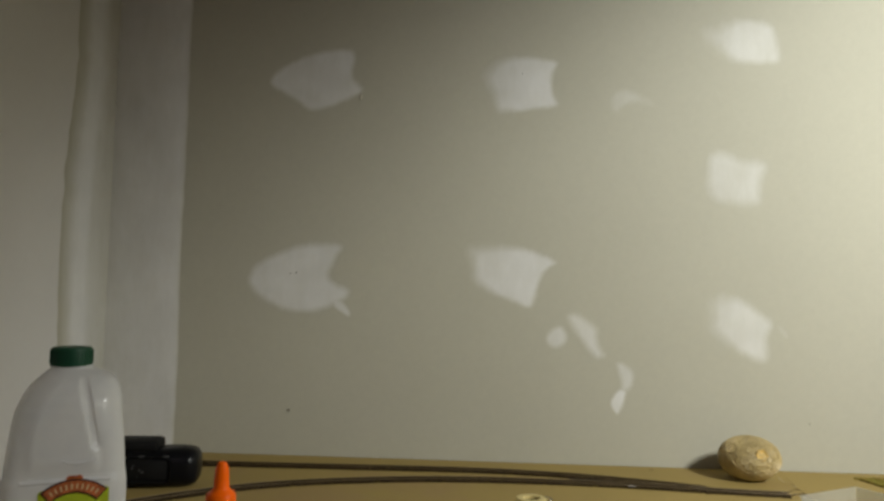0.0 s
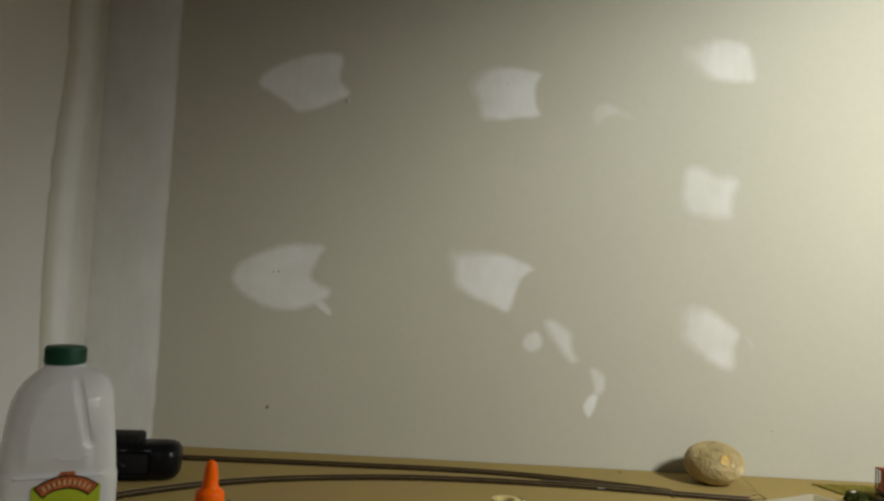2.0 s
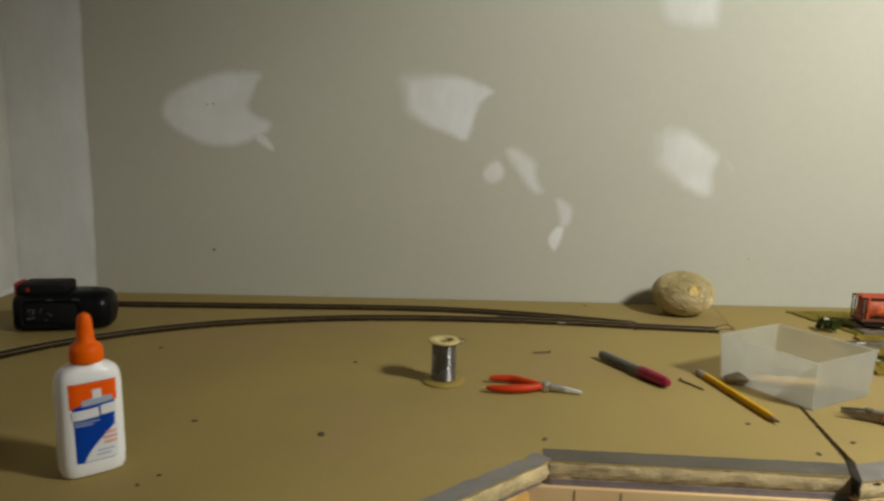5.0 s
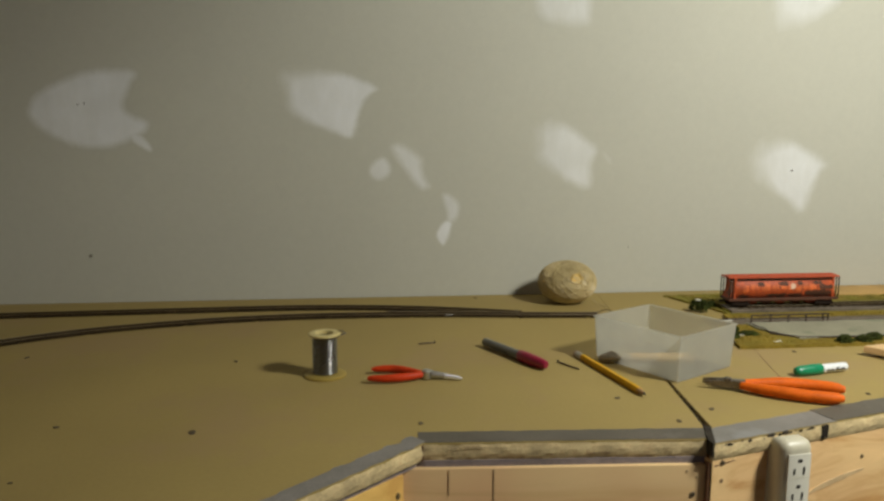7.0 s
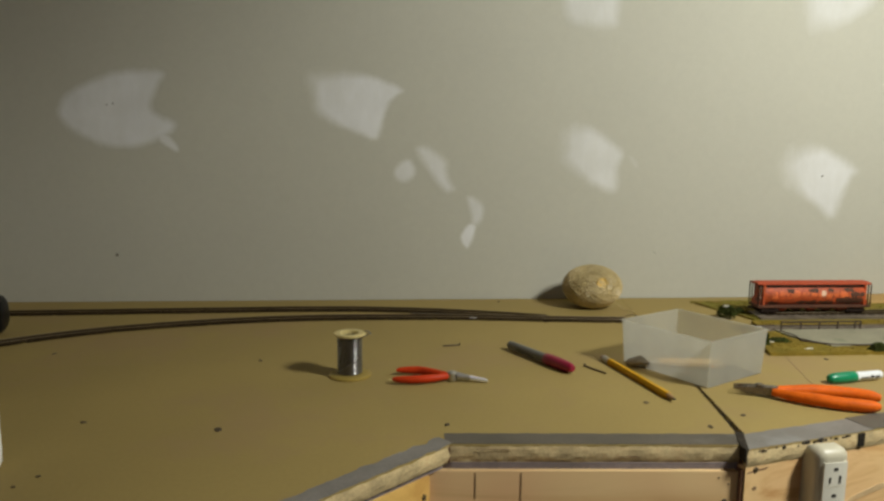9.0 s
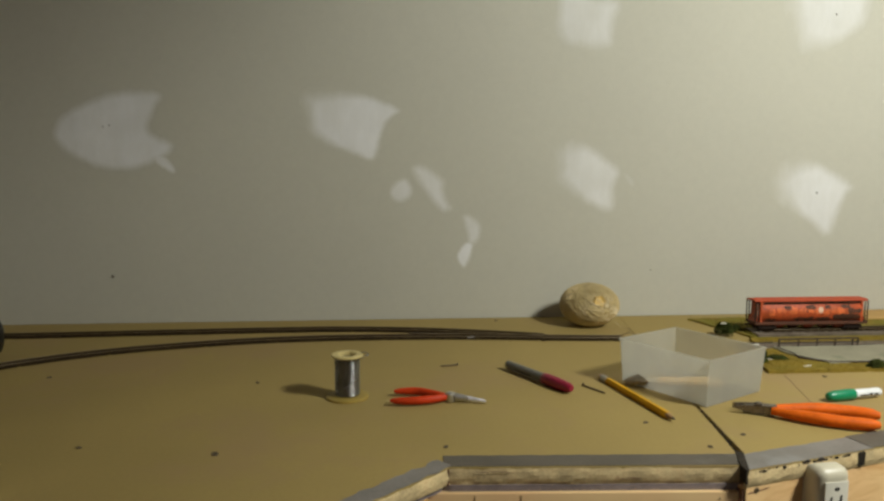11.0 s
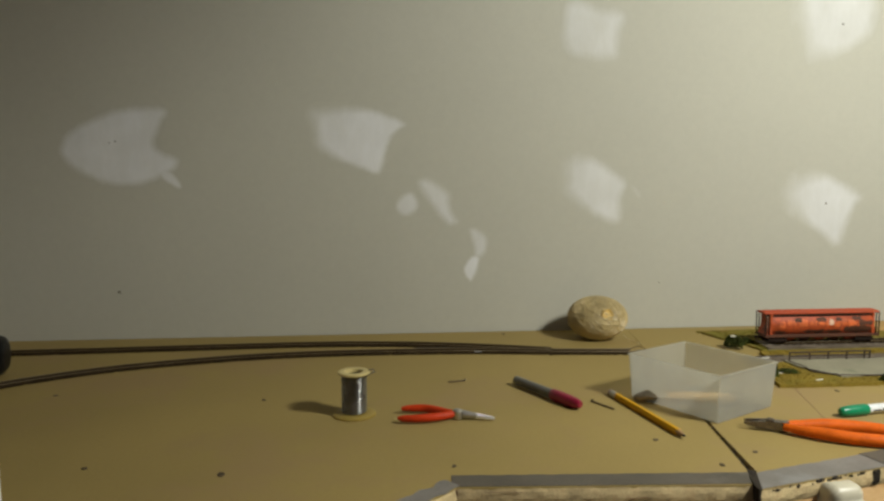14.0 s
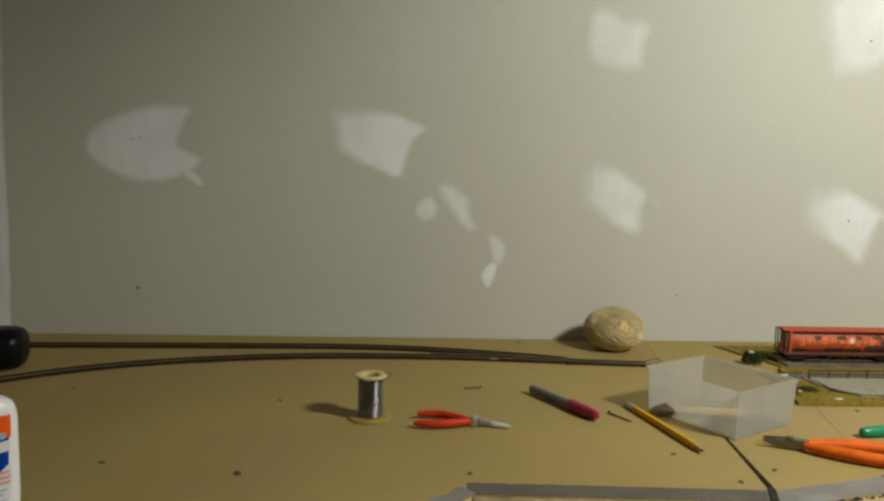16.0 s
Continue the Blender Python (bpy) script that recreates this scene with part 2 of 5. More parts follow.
M["black_rubber"] = surface("black_rubber_grip", (0.009, 0.009, 0.009), 0.6, 0.2, 30, 500, 0.4, 0.001)
M["red_plastic"] = surface("red_switch_plastic", (0.35, 0.02, 0.02), 0.4, 0.1)
M["scuff"] = surface("pale_scuff", (0.09, 0.09, 0.088), 0.6, 0.3, 60, 400, 0.1)
M["twine"] = surface("natural_twine", (0.46, 0.355, 0.165), 0.45, 0.25, 22.0, 500.0, 0.4, 0.0008, stain=(0.60, 0.50, 0.32), stain_scale=24.0, stain_from=0.58)
M["twine_core"] = surface("yellow_twine_core", (0.56, 0.37, 0.10), 0.7, 0.3, 60, 500, 0.5, 0.001)
M["strip"] = surface("ivory_outlet_plastic", (0.58, 0.53, 0.39), 0.4, 0.05, 30, 300, 0.06)
M["outlet"] = surface("white_outlet_face", (0.62, 0.585, 0.48), 0.4, 0.04, 30, 300, 0.05)
M["slot"] = surface("outlet_slot", (0.03, 0.025, 0.02), 0.7, 0.1)
M["grass"] = surface("olive_static_grass", (0.185, 0.155, 0.026), 0.95, 0.3, 30.0, 260.0, 0.6, 0.002, stain=(0.25, 0.17, 0.035), stain_scale=26.0, stain_from=0.5)
M["straw"] = surface("straw_grass", (0.215, 0.15, 0.022), 0.95, 0.2, 40.0, 300.0, 0.5, 0.0015, stain=(0.19, 0.145, 0.022), stain_scale=34.0, stain_from=0.52)
M["bush"] = surface("dark_green_foam_bush", (0.038, 0.046, 0.008), 0.95, 0.5, 80.0, 500.0, 0.8, 0.003)
M["ballast"] = surface("grey_ballast", (0.165, 0.132, 0.095), 0.9, 0.25, 40.0, 700.0, 0.9, 0.002)
M["road"] = surface("pale_model_concrete", (0.245, 0.225, 0.150), 0.85, 0.14, 18.0, 200.0, 0.3, 0.001, stain=(0.14, 0.15, 0.085), stain_scale=22.0)
M["ochre"] = surface("bare_plywood_ground", (0.46, 0.28, 0.09), 0.8, 0.18, 20.0, 200.0, 0.3)
M["fence"] = surface("rusty_model_fence", (0.030, 0.015, 0.009), 0.7, 0.3, 60, 300)
M["car_red"] = surface("faded_orange_red_car_paint", (0.43, 0.068, 0.013), 0.6, 0.3, 55.0, 300.0, 0.1, stain=(0.12, 0.038, 0.02), stain_scale=60.0, stain_from=0.53)
M["car_roof"] = surface("orange_red_roof_paint", (0.40, 0.056, 0.014), 0.6, 0.15, 40.0, 300.0, 0.1)
M["car_dark"] = surface("weathered_brown_underframe", (0.020, 0.012, 0.008), 0.75, 0.3, 60, 300, 0.2)
M["car_rust"] = surface("rust_brown_stain", (0.085, 0.028, 0.011), 0.75, 0.3, 60, 300, 0.2)
M["car_text"] = surface("faded_car_lettering", (0.58, 0.118, 0.026), 0.6, 0.3, 70, 300, 0.05, stain=(0.33, 0.055, 0.018), stain_scale=90.0, stain_from=0.52)
M["car_white"] = surface("chalky_white_paint", (0.62, 0.40, 0.27), 0.6, 0.2, 70, 300, 0.05)
M["flake"] = surface("white_plaster_flake", (0.64, 0.60, 0.50), 0.7, 0.05)
for dull in ("tie", "grass", "straw", "bush", "ballast", "soot", "black", "black_rubber", "pencil", "rail", "orange_grip", "red_grip", "print_orange", "print_blue", "orange", "lime", "car_dark", "tan"):
    M[dull].node_tree.nodes["Principled BSDF"].inputs["Specular IOR Level"].default_value = 0.15
M["shade_metal"] = surface("white_enamel_shade", (0.55, 0.53, 0.50), 0.5, 0.03)


# ---- building blocks ----
def link_mesh(name, bm, material, smooth=True):
    me = bpy.data.meshes.new(name)
    bmesh.ops.recalc_face_normals(bm, faces=bm.faces[:])
    bm.to_mesh(me)
    bm.free()
    me.materials.append(material)
    ob = new(name, me)
    if smooth:
        for p in me.polygons:
            p.use_smooth = True
        me.set_sharp_from_angle(angle=radians(35))
    return ob


def part(name, bm, material, parent, label="", smooth=True):
    ob = link_mesh(name, bm, material, smooth)
    ob.parent = parent
    if label:
        ob["label"] = label
    return ob


def thing(name, place, turn, label, category, group="", kind=""):
    ob = new(name)
    ob.empty_display_size = 0.02
    ob.matrix_world = Matrix.Translation(place) @ Matrix.Rotation(radians(turn), 4, "Z")
    return tagged(ob, label, category, group, kind)


def add_box(bm, lo, hi, bevel=0.0, m=None, seg=2):
    r = bmesh.ops.create_cube(bm, size=1.0)
    vs = r["verts"]
    c, s = [(a + b) / 2 for a, b in zip(lo, hi)], [b - a for a, b in zip(lo, hi)]
    for v in vs:
        v.co = Vector((c[0] + v.co.x * s[0], c[1] + v.co.y * s[1], c[2] + v.co.z * s[2]))
    if bevel:
        es = list({e for v in vs for e in v.link_edges})
        out = bmesh.ops.bevel(bm, geom=es, offset=bevel, segments=seg, profile=0.5, affect="EDGES")
        vs = list({v for f in out["faces"] for v in f.verts} | {v for v in vs if v.is_valid})
    if m:
        bmesh.ops.transform(bm, matrix=m, verts=[v for v in vs if v.is_valid])
    return bm


def box(lo, hi, bevel=0.0, m=None, seg=2):
    return add_box(bmesh.new(), lo, hi, bevel, m, seg)


def add_rings(bm, rings, cap=True, closed=True):
    """Skins rings of points, each ring as many points as the next."""
    rows = [[bm.verts.new(p) for p in ring] for ring in rings]
    k = len(rows[0])
    for a, b in zip(rows, rows[1:]):
        for i in range(k if closed else k - 1):
            bm.faces.new((a[i], a[(i + 1) % k], b[(i + 1) % k], b[i]))
    if cap:
        bm.faces.new(rows[0][::-1])
        bm.faces.new(rows[-1])
    return bm


def add_lathe(bm, profile, seg=24, m=None, cap=True):
    """profile: (radius, height) from the bottom up, round z."""
    rings = [[Vector((r * math.cos(2 * math.pi * i / seg), r * math.sin(2 * math.pi * i / seg), z)) for i in range(seg)] for r, z in profile]
    if m:
        rings = [[m @ p for p in ring] for ring in rings]
    return add_rings(bm, rings, cap)


def lathe(profile, seg=24, m=None, cap=True):
    return add_lathe(bmesh.new(), profile, seg, m, cap)


def along(a, b):
    """The frame whose z runs from a to b."""
    a, b = Vector(a), Vector(b)
    return Matrix.Translation(a) @ (b - a).to_track_quat("Z", "Y").to_matrix().to_4x4()


def add_tube(bm, pts, radius, seg=8, flat=1.0, up=(0, 0, 1)):
    """A tube along points; radius a number or one per point; flat squeezes it along up."""
    pts = [Vector(p) for p in pts]
    rad = radius if isinstance(radius, (list, tuple)) else [radius] * len(pts)
    rings = []
    for i, p in enumerate(pts):
        d = (pts[min(i + 1, len(pts) - 1)] - pts[max(i - 1, 0)]).normalized()
        u = Vector(up)
        if abs(d.dot(u)) > 0.95:
            u = Vector((1, 0, 0))
        side = d.cross(u).normalized()
        u = side.cross(d).normalized()
        rings.append([p + rad[i] * (math.cos(2 * math.pi * k / seg) * side + flat * math.sin(2 * math.pi * k / seg) * u) for k in range(seg)])
    return add_rings(bm, rings)


def tube(pts, radius, seg=8, flat=1.0, up=(0, 0, 1)):
    return add_tube(bmesh.new(), pts, radius, seg, flat, up)


def smooth_path(ctrl, step):
    """Catmull-Rom through the control points, about one point each step metres."""
    c = [Vector(p) for p in ctrl]
    c = [c[0] * 2 - c[1], *c, c[-1] * 2 - c[-2]]
    out = []
    for i in range(1, len(c) - 2):
        k = max(2, int((c[i + 1] - c[i]).length / step))
        for j in range(k):
            t = j / k
            out.append(0.5 * (2 * c[i] + (c[i + 1] - c[i - 1]) * t + (2 * c[i - 1] - 5 * c[i] + 4 * c[i + 1] - c[i + 2]) * t * t
                              + (3 * c[i] - c[i - 1] - 3 * c[i + 1] + c[i + 2]) * t ** 3))
    return [*out, c[-2]]


def prism(outline, z0, z1, bevel=0.0):
    bm = bmesh.new()
    add_rings(bm, [[Vector((x, y, z0)) for x, y in outline], [Vector((x, y, z1)) for x, y in outline]])
    if bevel:
        bmesh.ops.bevel(bm, geom=[e for e in bm.edges if abs(e.verts[0].co.z - e.verts[1].co.z) < 1e-6 and e.verts[0].co.z > z0 + 1e-6],
                        offset=bevel, segments=2, profile=0.5, affect="EDGES")
    return bm


def rounded_rect(w, d, r, k=5):
    """Points round a rectangle with rounded corners."""
    out = []
    for cx, cy, a in ((w / 2 - r, d / 2 - r, 0), (-w / 2 + r, d / 2 - r, 90), (-w / 2 + r, -d / 2 + r, 180), (w / 2 - r, -d / 2 + r, 270)):
        for i in range(k + 1):
            t = radians(a + 90 * i / k)
            out.append((cx + r * math.cos(t), cy + r * math.sin(t)))
    return out


def text_mesh(name, words, size, material, parent, m, shear=0.0, label=""):
    cu = bpy.data.curves.new(name, "FONT")
    cu.body, cu.size, cu.shear, cu.extrude, cu.align_x = words, size, shear, 0.0002, "CENTER"
    cu.offset = -0.00035
    ob = bpy.data.objects.new(name, cu)
    scene.collection.objects.link(ob)
    bpy.context.view_layer.update()
    me = bpy.data.meshes.new_from_object(ob.evaluated_get(bpy.context.evaluated_depsgraph_get()))
    bpy.data.objects.remove(ob)
    me.materials.clear()
    me.materials.append(material)
    out = new(name, me)
    out.parent, out.matrix_local = parent, m
    if label:
        out["label"] = label
    return out


def dusty(bm, amount, scale, seed=0.0):
    """Uneven surface: each vertex shifted by smooth noise."""
    for v in bm.verts:
        v.co += noise.noise_vector(v.co * scale + Vector((seed, seed * 1.7, -seed))) * amount
    return bm


# ---- the room ----
WY, WX, TOP = 1.34, -0.585, 1.0


def room():
    walls = []
    for name, lo, hi, mat in (
        ("wall_north", (-0.70, WY, 0.0), (3.0, WY + 0.11, 2.42), "paper"),
        ("wall_west", (WX - 0.11, -2.6, 0.0), (WX, WY, 2.42), "paper_lit"),
        ("wall_east", (3.0, -2.6, 0.0), (3.11, WY, 2.42), "paper"),
        ("wall_south", (WX - 0.11, -2.71, 0.0), (3.11, -2.6, 2.42), "paper"),
    ):
        ob = link_mesh(name, box(lo, hi), M[mat], smooth=False)
        walls.append(tagged(ob, "unpainted grey drywall with white joint compound", "wall", kind="structure"))
    tagged(link_mesh("floor", box((-0.9, -2.8, -0.1), (3.3, 1.6, 0.0)), M["concrete"], False), "grey concrete floor", "floor", kind="structure")
    # ceiling out of view, added dark so that little light bounces back
    tagged(link_mesh("ceiling", box((-0.9, -2.8, 2.42), (3.3, 1.6, 2.52)), M["ceiling"], False), "plain dark ceiling, unseen, added to keep bounced light low", "ceiling", kind="structure")
    return walls[0], walls[1]


def compound_patch(wall, corners, soft, seed, cover=1.0, lift=None):
    """A trowelled patch: corners as (x, z) in centimetres on the north wall; soft: how wide its rim feathers out, in
    centimetres; lift: the way, in degrees, in which the trowel lifted off, where the rim feathers out much wider."""
    c = [Vector((x / 100, z / 100)) for x, z in corners]
    for _ in range(2):
        c = [q for i, p in enumerate(c) for q in (p.lerp(c[(i + 1) % len(c)], 0.22), p.lerp(c[(i + 1) % len(c)], 0.78))]
    way = Vector((math.cos(radians(lift)), math.sin(radians(lift)))) if lift is not None else None
    mid = sum(c, Vector((0, 0))) / len(c)
    size = max((p - mid).length for p in c)
    c = [mid + (p - mid) * (1 + 0.45 * soft / 100 / size) for p in c]
    cell = 0.0035 if size > 0.05 else 0.002
    x0, x1, z0, z1 = min(p.x for p in c), max(p.x for p in c), min(p.y for p in c), max(p.y for p in c)
    nx, nz = int((x1 - x0) / cell) + 4, int((z1 - z0) / cell) + 4
    legs = [(p, c[(i + 1) % len(c)] - p) for i, p in enumerate(c)]

    def layer(p):
        """How thickly the compound covers the board here, 0 to 1."""
        far, inside = 9.0, False
        for a, d in legs:
            t = max(0.0, min(1.0, (p - a).dot(d) / d.length_squared))
            far = min(far, (p - a - d * t).length)
            if (a.y > p.y) != (a.y + d.y > p.y) and p.x < a.x + d.x * (p.y - a.y) / d.y:
                inside = not inside
        if not inside:
            return 0.0
        q = Vector((p.x * 60, p.y * 60, seed))
        far += 0.0016 * noise.noise(q) + 0.0010 * noise.noise(q * 3)
        wide = soft / 80
        thin = 1.0
        if way:
            out = (p - mid).dot(way) / size
            wide *= 1.0 + 2.4 * max(0.0, out)
            thin = 1.0 - 0.45 * max(0.0, out - 0.15)
        k = max(0.0, min(1.0, far / wide))
        body = 0.74 + 0.12 * noise.noise(Vector((p.x * 22, p.y * 30, seed + 3)))
        return max(0.0, k ** 0.95 * body * thin * cover)

    bm = bmesh.new()
    lay = bm.verts.layers.float.new("cover")
    grid = {}
    for i in range(nx):
        for j in range(nz):
            grid[i, j] = layer(Vector((x0 + (i - 1) * cell, z0 + (j - 1) * cell)))
    made = {}

    def corner(i, j):
        if (i, j) not in made:
            v = bm.verts.new((x0 + (i - 1) * cell, WY - 0.0002 - 0.0003 * grid[i, j], z0 + (j - 1) * cell))
            v[lay] = grid[i, j]
            made[i, j] = v
        return made[i, j]

    for i in range(nx - 1):
        for j in range(nz - 1):
            ring = ((i, j), (i + 1, j), (i + 1, j + 1), (i, j + 1))
            if max(grid[k] for k in ring) > 0:
                bm.faces.new([corner(*k) for k in ring])
    return part("compound_patch", bm, M["mud"], wall, "white trowelled joint compound patch")


def corner_band(wall, side):
    """The taped inside corner: a coat of compound with a ragged trowel edge, on one of the two walls."""
    bm = bmesh.new()
    lay = bm.verts.layers.float.new("cover")
    zs = [TOP + 0.01 + i * 0.012 for i in range(118)]
    cols = []
    for z in zs:
        wob = noise.noise(Vector((z * 4.0, 3.1 if side == "north" else 7.7, 0))) * 0.004 + noise.noise(Vector((z * 30.0, 1.1, 2.0))) * 0.0018
        if side == "north":
            e = -0.448 + wob
            low = 0.10 * max(0.0, min(1.0, (1.6 - z) / 0.5))
            cols.append([(WX + 0.0005, WY - 0.003, z, 0.46), (WX + 0.02, WY - 0.0018, z, 0.52 + low), (WX + 0.07, WY - 0.0016, z, 0.60 + low),
                         (e - 0.03, WY - 0.0016, z, 0.70 + low), (e - 0.010, WY - 0.0015, z, 0.76), (e - 0.003, WY - 0.0010, z, 0.66), (e + 0.002, WY - 0.0002, z, 0.15)])
        else:
            # a ridge of thicker compound wanders down the west side of the corner
            r = 1.238 + 3.0 * wob + 0.022 * max(0.0, min(1.0, (z - 1.50) / 0.16))
            cols.append([(WX + 0.003, WY - 0.003, z, 0.30), (WX + 0.0016, WY - 0.030, z, 0.40), (WX + 0.0022, r + 0.040, z, 0.62), (WX + 0.0034, r + 0.018, z, 0.95),
                         (WX + 0.0040, r, z, 1.0), (WX + 0.0030, r - 0.014, z, 0.85), (WX + 0.0014, r - 0.032, z, 0.35), (WX + 0.0002, r - 0.052, z, 0.0)])
    rows = []
    for col in cols:
        row = []
        for x, y, z, cov in col:
            v = bm.verts.new((x, y, z))
            v[lay] = cov
            row.append(v)
        rows.append(row)
    for a, b in zip(rows, rows[1:]):
        for i in range(len(a) - 1):
            bm.faces.new((a[i], a[i + 1], b[i + 1], b[i]))
    return part("corner_compound", bm, M["mud"], wall, "white joint compound coat along the taped corner")


def wall_mark(wall, x, z, r, mat="screw", name="screw_hole"):
    bm = lathe([(r, 0.0), (r * 0.9, 0.0012), (r * 0.4, 0.0016)], 10, Matrix.Translation((x, WY - 0.0002, z)) @ Matrix.Rotation(radians(90), 4, "X"))
    part(name, dusty(bm, r * 0.25, 400, x), M[mat], wall)


north, west = room()
compound_patch(north, ((-29.8, 167.2), (-28.8, 169.6), (-26.2, 171.6), (-22.6, 173.3), (-17.3, 174.4), (-13.8, 174.3), (-13.6, 172.0), (-14.1, 169.3), (-11.8, 166.8), (-13.1, 165.4), (-21.4, 162.0), (-24.2, 164.5)), 0.8, 0.0, 0.95)
compound_patch(north, ((9.2, 169.3), (11.6, 172.8), (15.6, 173.5), (24.3, 172.6), (22.5, 169.7), (22.7, 166.5), (24.4, 164.0), (18.8, 163.2), (12.6, 162.0), (11.2, 166.4)), 0.8, 3.7, 0.95, 175)
compound_patch(north, ((49.0, 178.1), (52.6, 180.2), (57.1, 180.9), (62.4, 179.8), (62.9, 177.2), (63.9, 172.3), (59.2, 172.1), (53.6, 172.8), (50.4, 175.2)), 1.1, 7.4, 0.62, 170)
compound_patch(north, ((50.3, 155.8), (54.6, 156.2), (57.3, 154.8), (61.6, 154.5), (60.4, 150.6), (60.1, 146.4), (55.1, 146.4), (50.9, 147.0)), 1.6, 11.1, 0.56)
compound_patch(north, ((-32.3, 131.0), (-31.0, 134.0), (-27.6, 136.2), (-22.5, 138.2), (-14.0, 138.3), (-16.8, 133.7), (-17.0, 131.6), (-13.2, 130.3), (-14.0, 127.6), (-20.5, 125.2), (-26.2, 125.8), (-30.6, 128.6)), 1.1, 14.8, 0.95)
compound_patch(north, ((7.0, 138.9), (15.7, 138.8), (21.1, 137.2), (24.5, 135.5), (21.8, 133.7), (20.6, 131.3), (19.8, 126.8), (16.3, 128.0), (8.7, 131.1), (8.3, 134.1)), 0.8, 18.5, 0.92, 150)
compound_patch(north, ((50.6, 129.6), (53.8, 130.9), (58.0, 129.1), (62.5, 125.5), (61.0, 123.3), (61.3, 118.5), (58.5, 118.9), (50.0, 123.3), (50.4, 126.8)), 1.2, 22.2, 0.72, 180)
compound_patch(north, ((89.0, 123.6), (92.3, 127.3), (96.7, 127.8), (105.5, 123.3), (103.2, 120.2), (101.1, 113.3), (97.3, 116.4), (92.0, 119.3)), 1.4, 25.9, 0.80, 165)
compound_patch(north, ((89.6, 158.5), (91.2, 150.4), (93.9, 145.6), (104.8, 149.9), (106.2, 156.1), (104.5, 161.7), (98.3, 163.3), (92.4, 161.6)), 1.8, 29.6, 0.62, 190)
compound_patch(north, ((22.0, 122.0), (23.1, 123.7), (24.7, 124.1), (26.0, 122.7), (25.5, 121.1), (24.2, 120.2), (22.6, 120.6)), 0.7, 33.3, 0.66)
compound_patch(north, ((25.5, 126.1), (28.0, 126.7), (31.6, 123.9), (31.3, 121.8), (33.1, 119.1), (30.6, 118.3), (28.9, 120.5), (26.6, 123.6)), 1.1, 37.0, 0.70)
compound_patch(north, ((34.3, 117.9), (36.5, 117.8), (38.1, 115.8), (37.1, 113.1), (35.4, 112.7), (35.2, 115.4)), 0.8, 40.7, 0.66)
compound_patch(north, ((33.4, 111.0), (34.8, 113.3), (36.6, 113.0), (35.9, 110.3), (35.0, 108.6), (34.0, 109.5)), 0.5, 44.4, 0.98)
compound_patch(north, ((62.4, 125.4), (64.3, 124.8), (64.9, 122.8), (63.3, 123.2)), 0.8, 48.1, 0.28)
compound_patch(north, ((32.6, 165.8), (35.0, 167.6), (38.3, 166.7), (42.0, 163.8), (38.9, 164.4), (36.2, 164.6), (35.0, 162.6), (33.3, 163.0)), 0.8, 51.8, 0.30, 330)
compound_patch(north, ((-17.6, 128.6), (-15.0, 128.2), (-12.8, 125.7), (-13.4, 124.7), (-15.9, 125.9)), 0.5, 55.5, 0.85)
corner_band(north, "north")
corner_band(west, "west")
for x, z, r in ((0.682, 1.081, 0.0010), (-0.243, 1.325, 0.0011), (-0.2335, 1.327, 0.0011), (0.983, 1.218, 0.0016),
                (0.998, 1.528, 0.0016), (0.172, 1.700, 0.0011)):
    wall_mark(north, x, z, r)
wall_mark(north, -0.239, 1.079, 0.0026, "smudge", "scuff_mark")

part("paper_chip", dusty(box((-0.1245, WY - 0.003, 1.6490), (-0.1220, WY, 1.6570), 0.0008), 0.0012, 200), M["flake"], north, "torn paper chip")


# ---- the benches ----
DIR_D = Vector((0.743, 0.669))
CORNER = Vector((0.2595, 0.7098))
S_END = Vector((0.5210, 0.6930))
R_START, DIR_R = Vector((0.5222, 0.6818)), Vector((0.966, 0.259)).normalized()
JOINT = (Vector((0.5165, 0.694)), Vector((0.5318, 0.7205)), Vector((0.5525, 0.864)), Vector((0.625, 1.335)))
FOOT = CORNER - DIR_D * ((CORNER.y - 0.38) / DIR_D.y)
LAYER, PLY = 0.016, 0.006


def strip_on_edge(a, b, wide, z0, z1, inward, wobble=0.0, seed=0.0, lip=None, end=None):
    """A flat strip that lies along the edge a-b, as wide as given towards inward; lip, end: the crack's edges, as x at y, that cut its ends."""
    bm = bmesh.new()
    d = (b - a)
    k = max(2, int(d.length / 0.006))
    lo, hi = [], []
    for i in range(k + 1):
        p = a + d * (i / k)
        w = wide + wobble * noise.noise(Vector((i * 0.35, seed, 0)))
        o = wobble * 0.5 * noise.noise(Vector((i * 0.5, seed + 5, 0)))
        lo.append(p + inward * o)
        hi.append(p + inward * (w + o))
    if lip:
        lo, hi = ([Vector((max(p.x, lip(p.y)), p.y)) for p in row] for row in (lo, hi))
    if end:
        lo, hi = ([Vector((min(p.x, end(p.y)), p.y)) for p in row] for row in (lo, hi))
    out = [(p.x, p.y) for p in lo] + [(p.x, p.y) for p in reversed(hi)]
    return add_rings(bm, [[Vector((x, y, z0)) for x, y in out], [Vector((x, y, z1)) for x, y in out]])


def face_board(a, b, z0, z1, thick, inward, bevel=0.001):
    """An upright board whose front runs from a to b."""
    o = [a, b, b + inward * thick, a + inward * thick]
    return prism([(p.x, p.y) for p in o], z0, z1, bevel)


